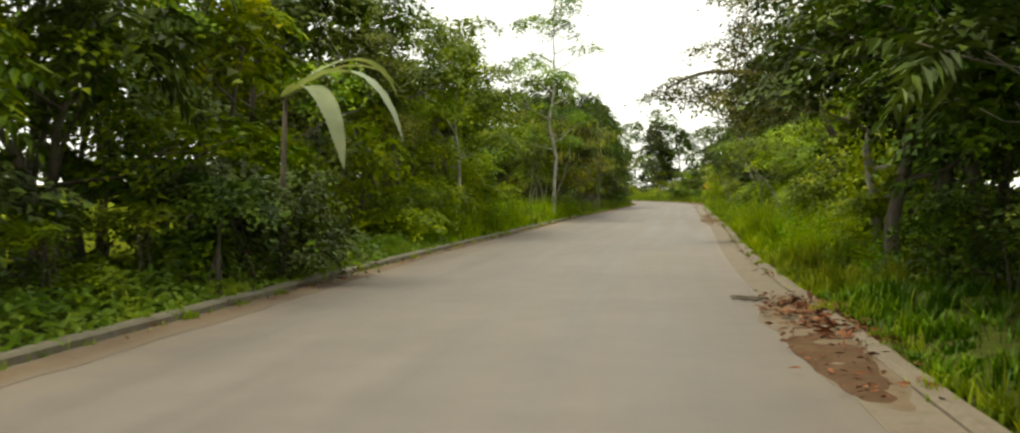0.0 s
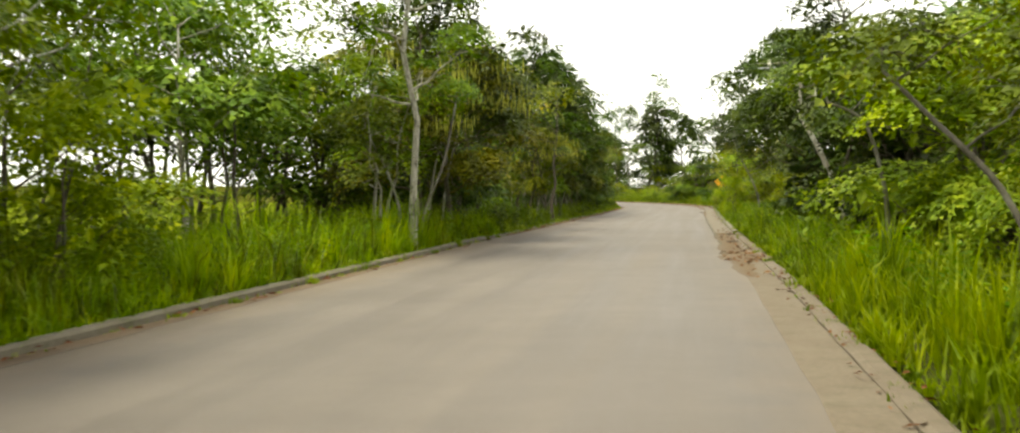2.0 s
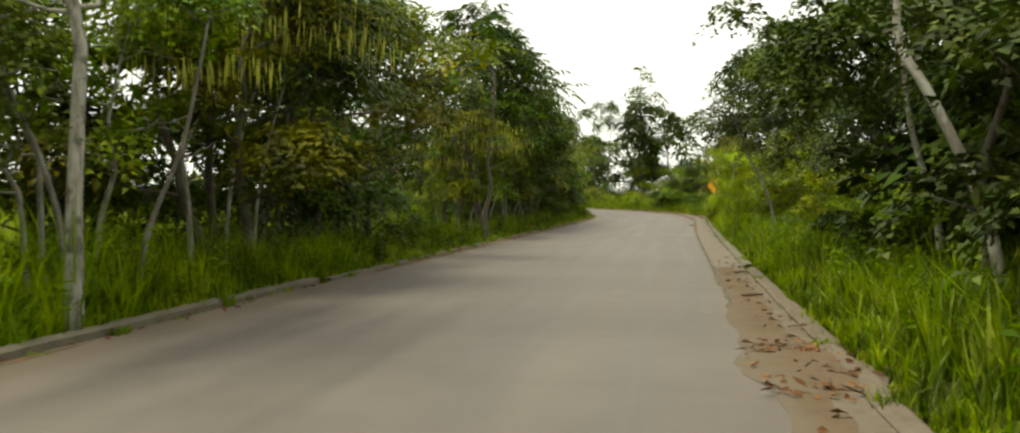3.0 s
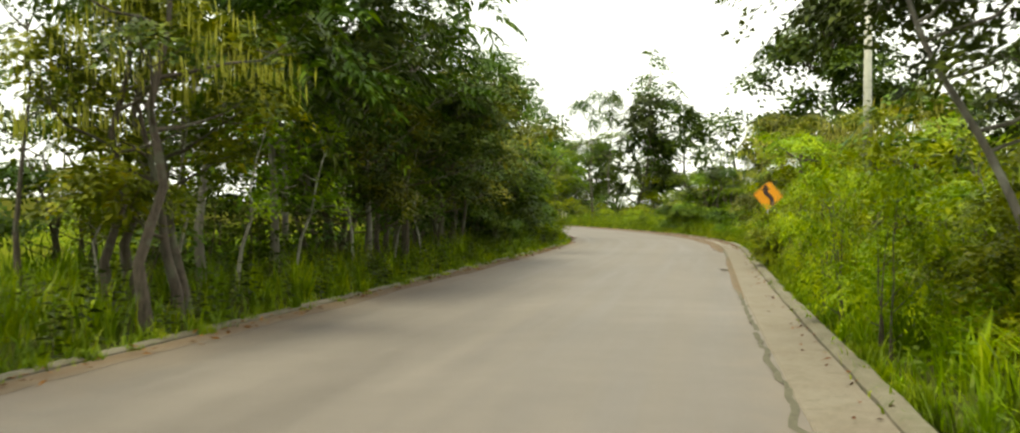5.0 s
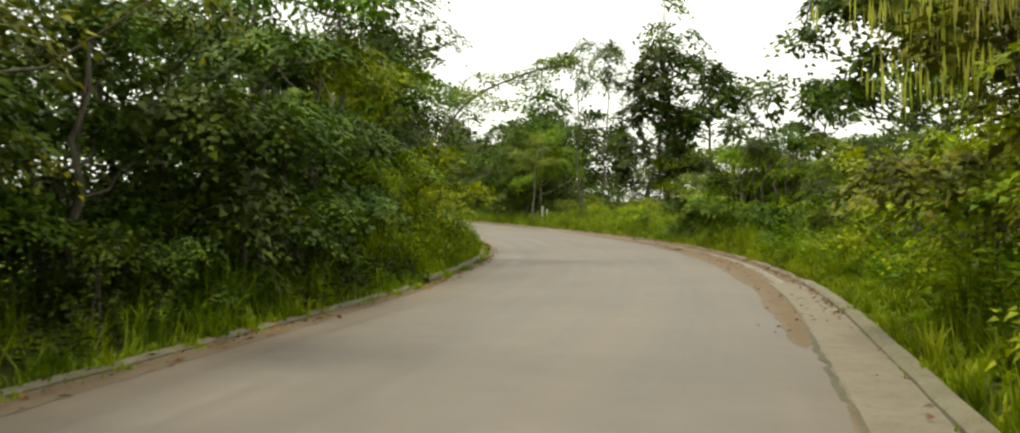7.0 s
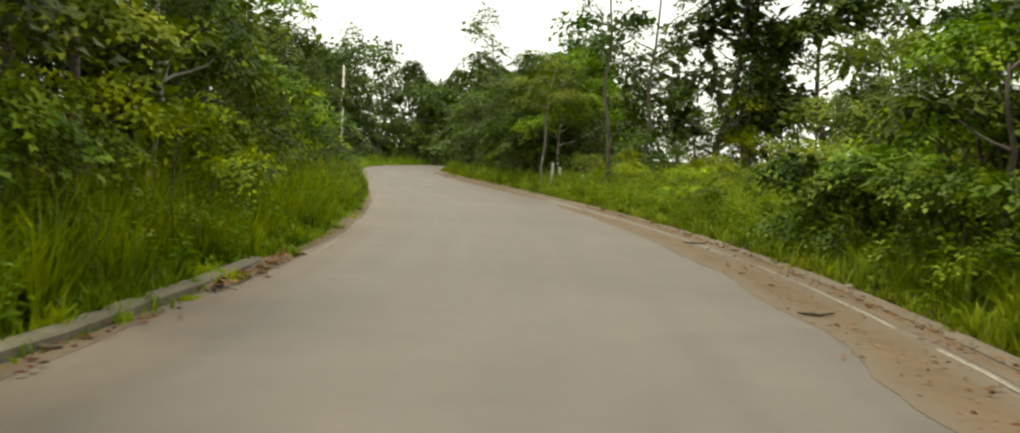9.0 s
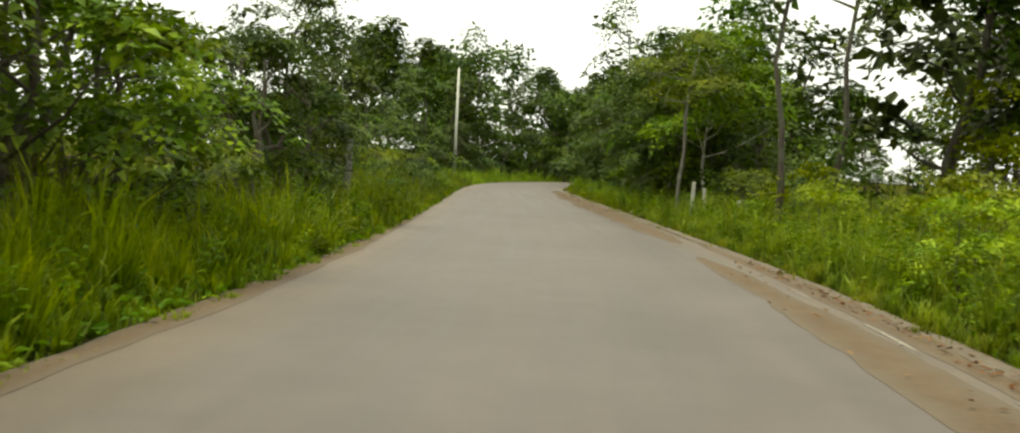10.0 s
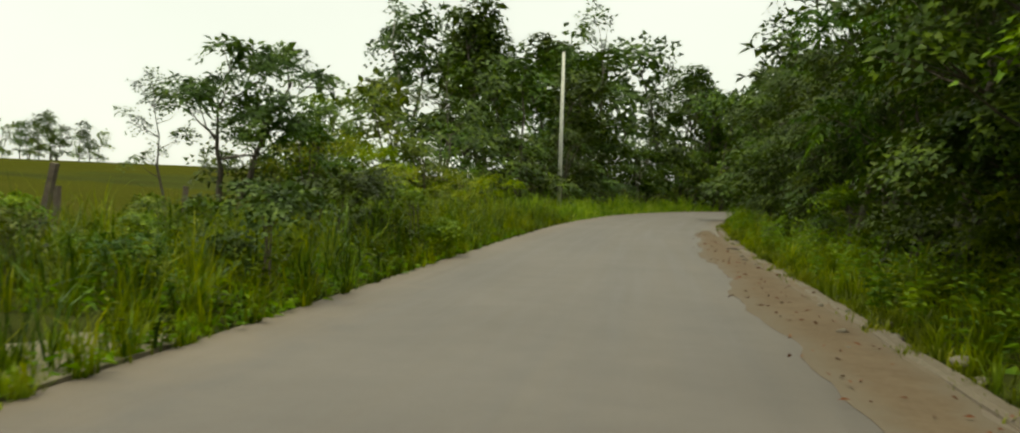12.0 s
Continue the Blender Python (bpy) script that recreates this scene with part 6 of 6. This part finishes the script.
litter(112, 128, -1, -0.4, 0.1, 160, 0.12, 36)
litter(125.0, 129.5, -1, -0.25, 0.25, 220, 0.16, 40)
litter(62, 112, -1, -0.5, 0.1, 420, 0.11, 39)
litter(10, 60, -1, -0.4, 0.1, 260, 0.11, 37)
litter(160, 190, 1, -1.6, 0.0, 160, 0.10, 38)


def stick(x, y, length, turn, r=0.03):
    rng = np.random.default_rng(int(abs(x * 100 + y * 10)))
    u = np.linspace(-0.5, 0.5, 6)
    p = np.stack([u * length, rng.normal(size=6) * 0.02, 0.03 + rng.random(6) * 0.02], 1)
    v, f = tube(p, r * (1.1 - np.abs(u)), 6)
    ob = tagged(new("fallen_branch", tri_mesh("fallen_branch", v, f, BARK_DARK, True)), "short dark fallen branch lying on the road", "branch")
    ob.matrix_world = pose(x, y, 0, 0, 0, turn)


for x, y, n, a in ((-4.1, 134.7, 0.6, 20), (-3.2, 133.7, 0.5, -5), (-2.0, 126.1, 0.55, 18), (-3.4, 135.6, 0.4, 50), (1.4, 57.8, 0.5, 10), (1.45, 62.5, 0.4, 30),
                   (0.6, 92.0, 0.35, -30), (-7.3, 121.1, 0.35, 40), (-24.6, 181.5, 0.8, 20), (1.5, 15.3, 0.8, -20), (1.45, 15.0, 0.6, -8), (2.1, 13.1, 0.9, 10), (2.3, 13.6, 0.7, 60), (1.9, 12.8, 0.6, -40), (2.4, 12.6, 0.6, 20)):
    stick(x, y, n * 0.68, a, 0.022)


def stone(x, y, size, seed):
    rng = np.random.default_rng(seed)
    bm = bmesh.new()
    bmesh.ops.create_icosphere(bm, subdivisions=2, radius=1.0)
    q = Vector(rng.normal(size=3)) * 3
    for v in bm.verts:
        v.co *= 0.8 + 0.35 * noise.noise(v.co * 1.3 + q)
        v.co = Vector((v.co.x * size, v.co.y * size * 0.75, max(v.co.z, -0.5) * size * 0.55))
    ob = tagged(new("stone", bm_mesh("stone", bm, GUTTER, True)), "pale broken stone lying beside the kerb", "stone", "stones along the kerb")
    ob.matrix_world = pose(x, y, size * 0.22, 0, 0, seed * 37.0)


for k, (y, d, z) in enumerate(((161.0, 0.10, 0.14), (162.2, 0.02, 0.10), (163.1, 0.16, 0.18), (164.6, -0.05, 0.11), (165.8, 0.12, 0.13), (160.2, -0.5, 0.06), (163.9, -0.7, 0.05), (13.2, -0.1, 0.10), (12.1, -0.35, 0.08), (50.6, -0.1, 0.09), (138.6, -0.12, 0.10), (133.0, 0.05, 0.12), (128.0, 0.02, 0.1))):
    stone(*beside(y, 1, d), z, k + 1)
rubble = random.Random(3)
for k in range(26):
    stone(*beside(rubble.uniform(156, 186), 1, rubble.uniform(-0.55, 0.15)), rubble.uniform(0.035, 0.10), k + 40)


# ================= broad blade leaves of the thicket =================
def blade_plant(x, y, z, leaves, label):
    root = new("banana_plant")
    root.matrix_world = pose(x, y, 0)
    tagged(root, label, "plant")
    v, f = tube(np.array([(0, 0, -0.2), (0.05, 0, 0.8 * z), (0.1, 0.05, 1.6 * z)]), [0.06, 0.05, 0.035], 9)
    part("stem", tri_mesh("stem", v, f, BARK_DARK, True), root)
    for an, lift, ln, w in leaves:
        bm = bmesh.new()
        d = np.array([math.cos(radians(an)), math.sin(radians(an)), 0])
        s = np.array([-d[1], d[0], 0])
        rows = []
        for k in range(9):
            u = k / 8
            c = np.array([0.1, 0.05, 1.6 * z]) + d * ln * (0.25 * u + 0.75 * math.sin(u * 1.35)) * 0.9 + np.array([0, 0, 1]) * ln * (lift * u - 1.05 * u * u)
            ww = w * math.sin(math.pi * min(1, 0.10 + 0.9 * u)) ** 0.6 if u < 1 else 0.01
            rows.append([bm.verts.new(c + s * ww * e + np.array([0, 0, abs(e) * 0.25 * ww])) for e in (-0.5, 0, 0.5)])
        for a, b in zip(rows, rows[1:]):
            for j in (0, 1):
                bm.faces.new((a[j], a[j + 1], b[j + 1], b[j])).smooth = True
        part("leaf_blade", bm_mesh("leaf_blade", bm, LEAF_GREY), root, "broad silvery leaf blade")
    return root


blade_plant(-6.25, 17.1, 1.97, [(-42, 0.50, 2.3, 0.42), (-20, 0.76, 2.8, 0.30), (50, 1.10, 2.6, 0.26), (15, 0.98, 2.4, 0.24)], "plant with broad silvery hanging leaf blades")
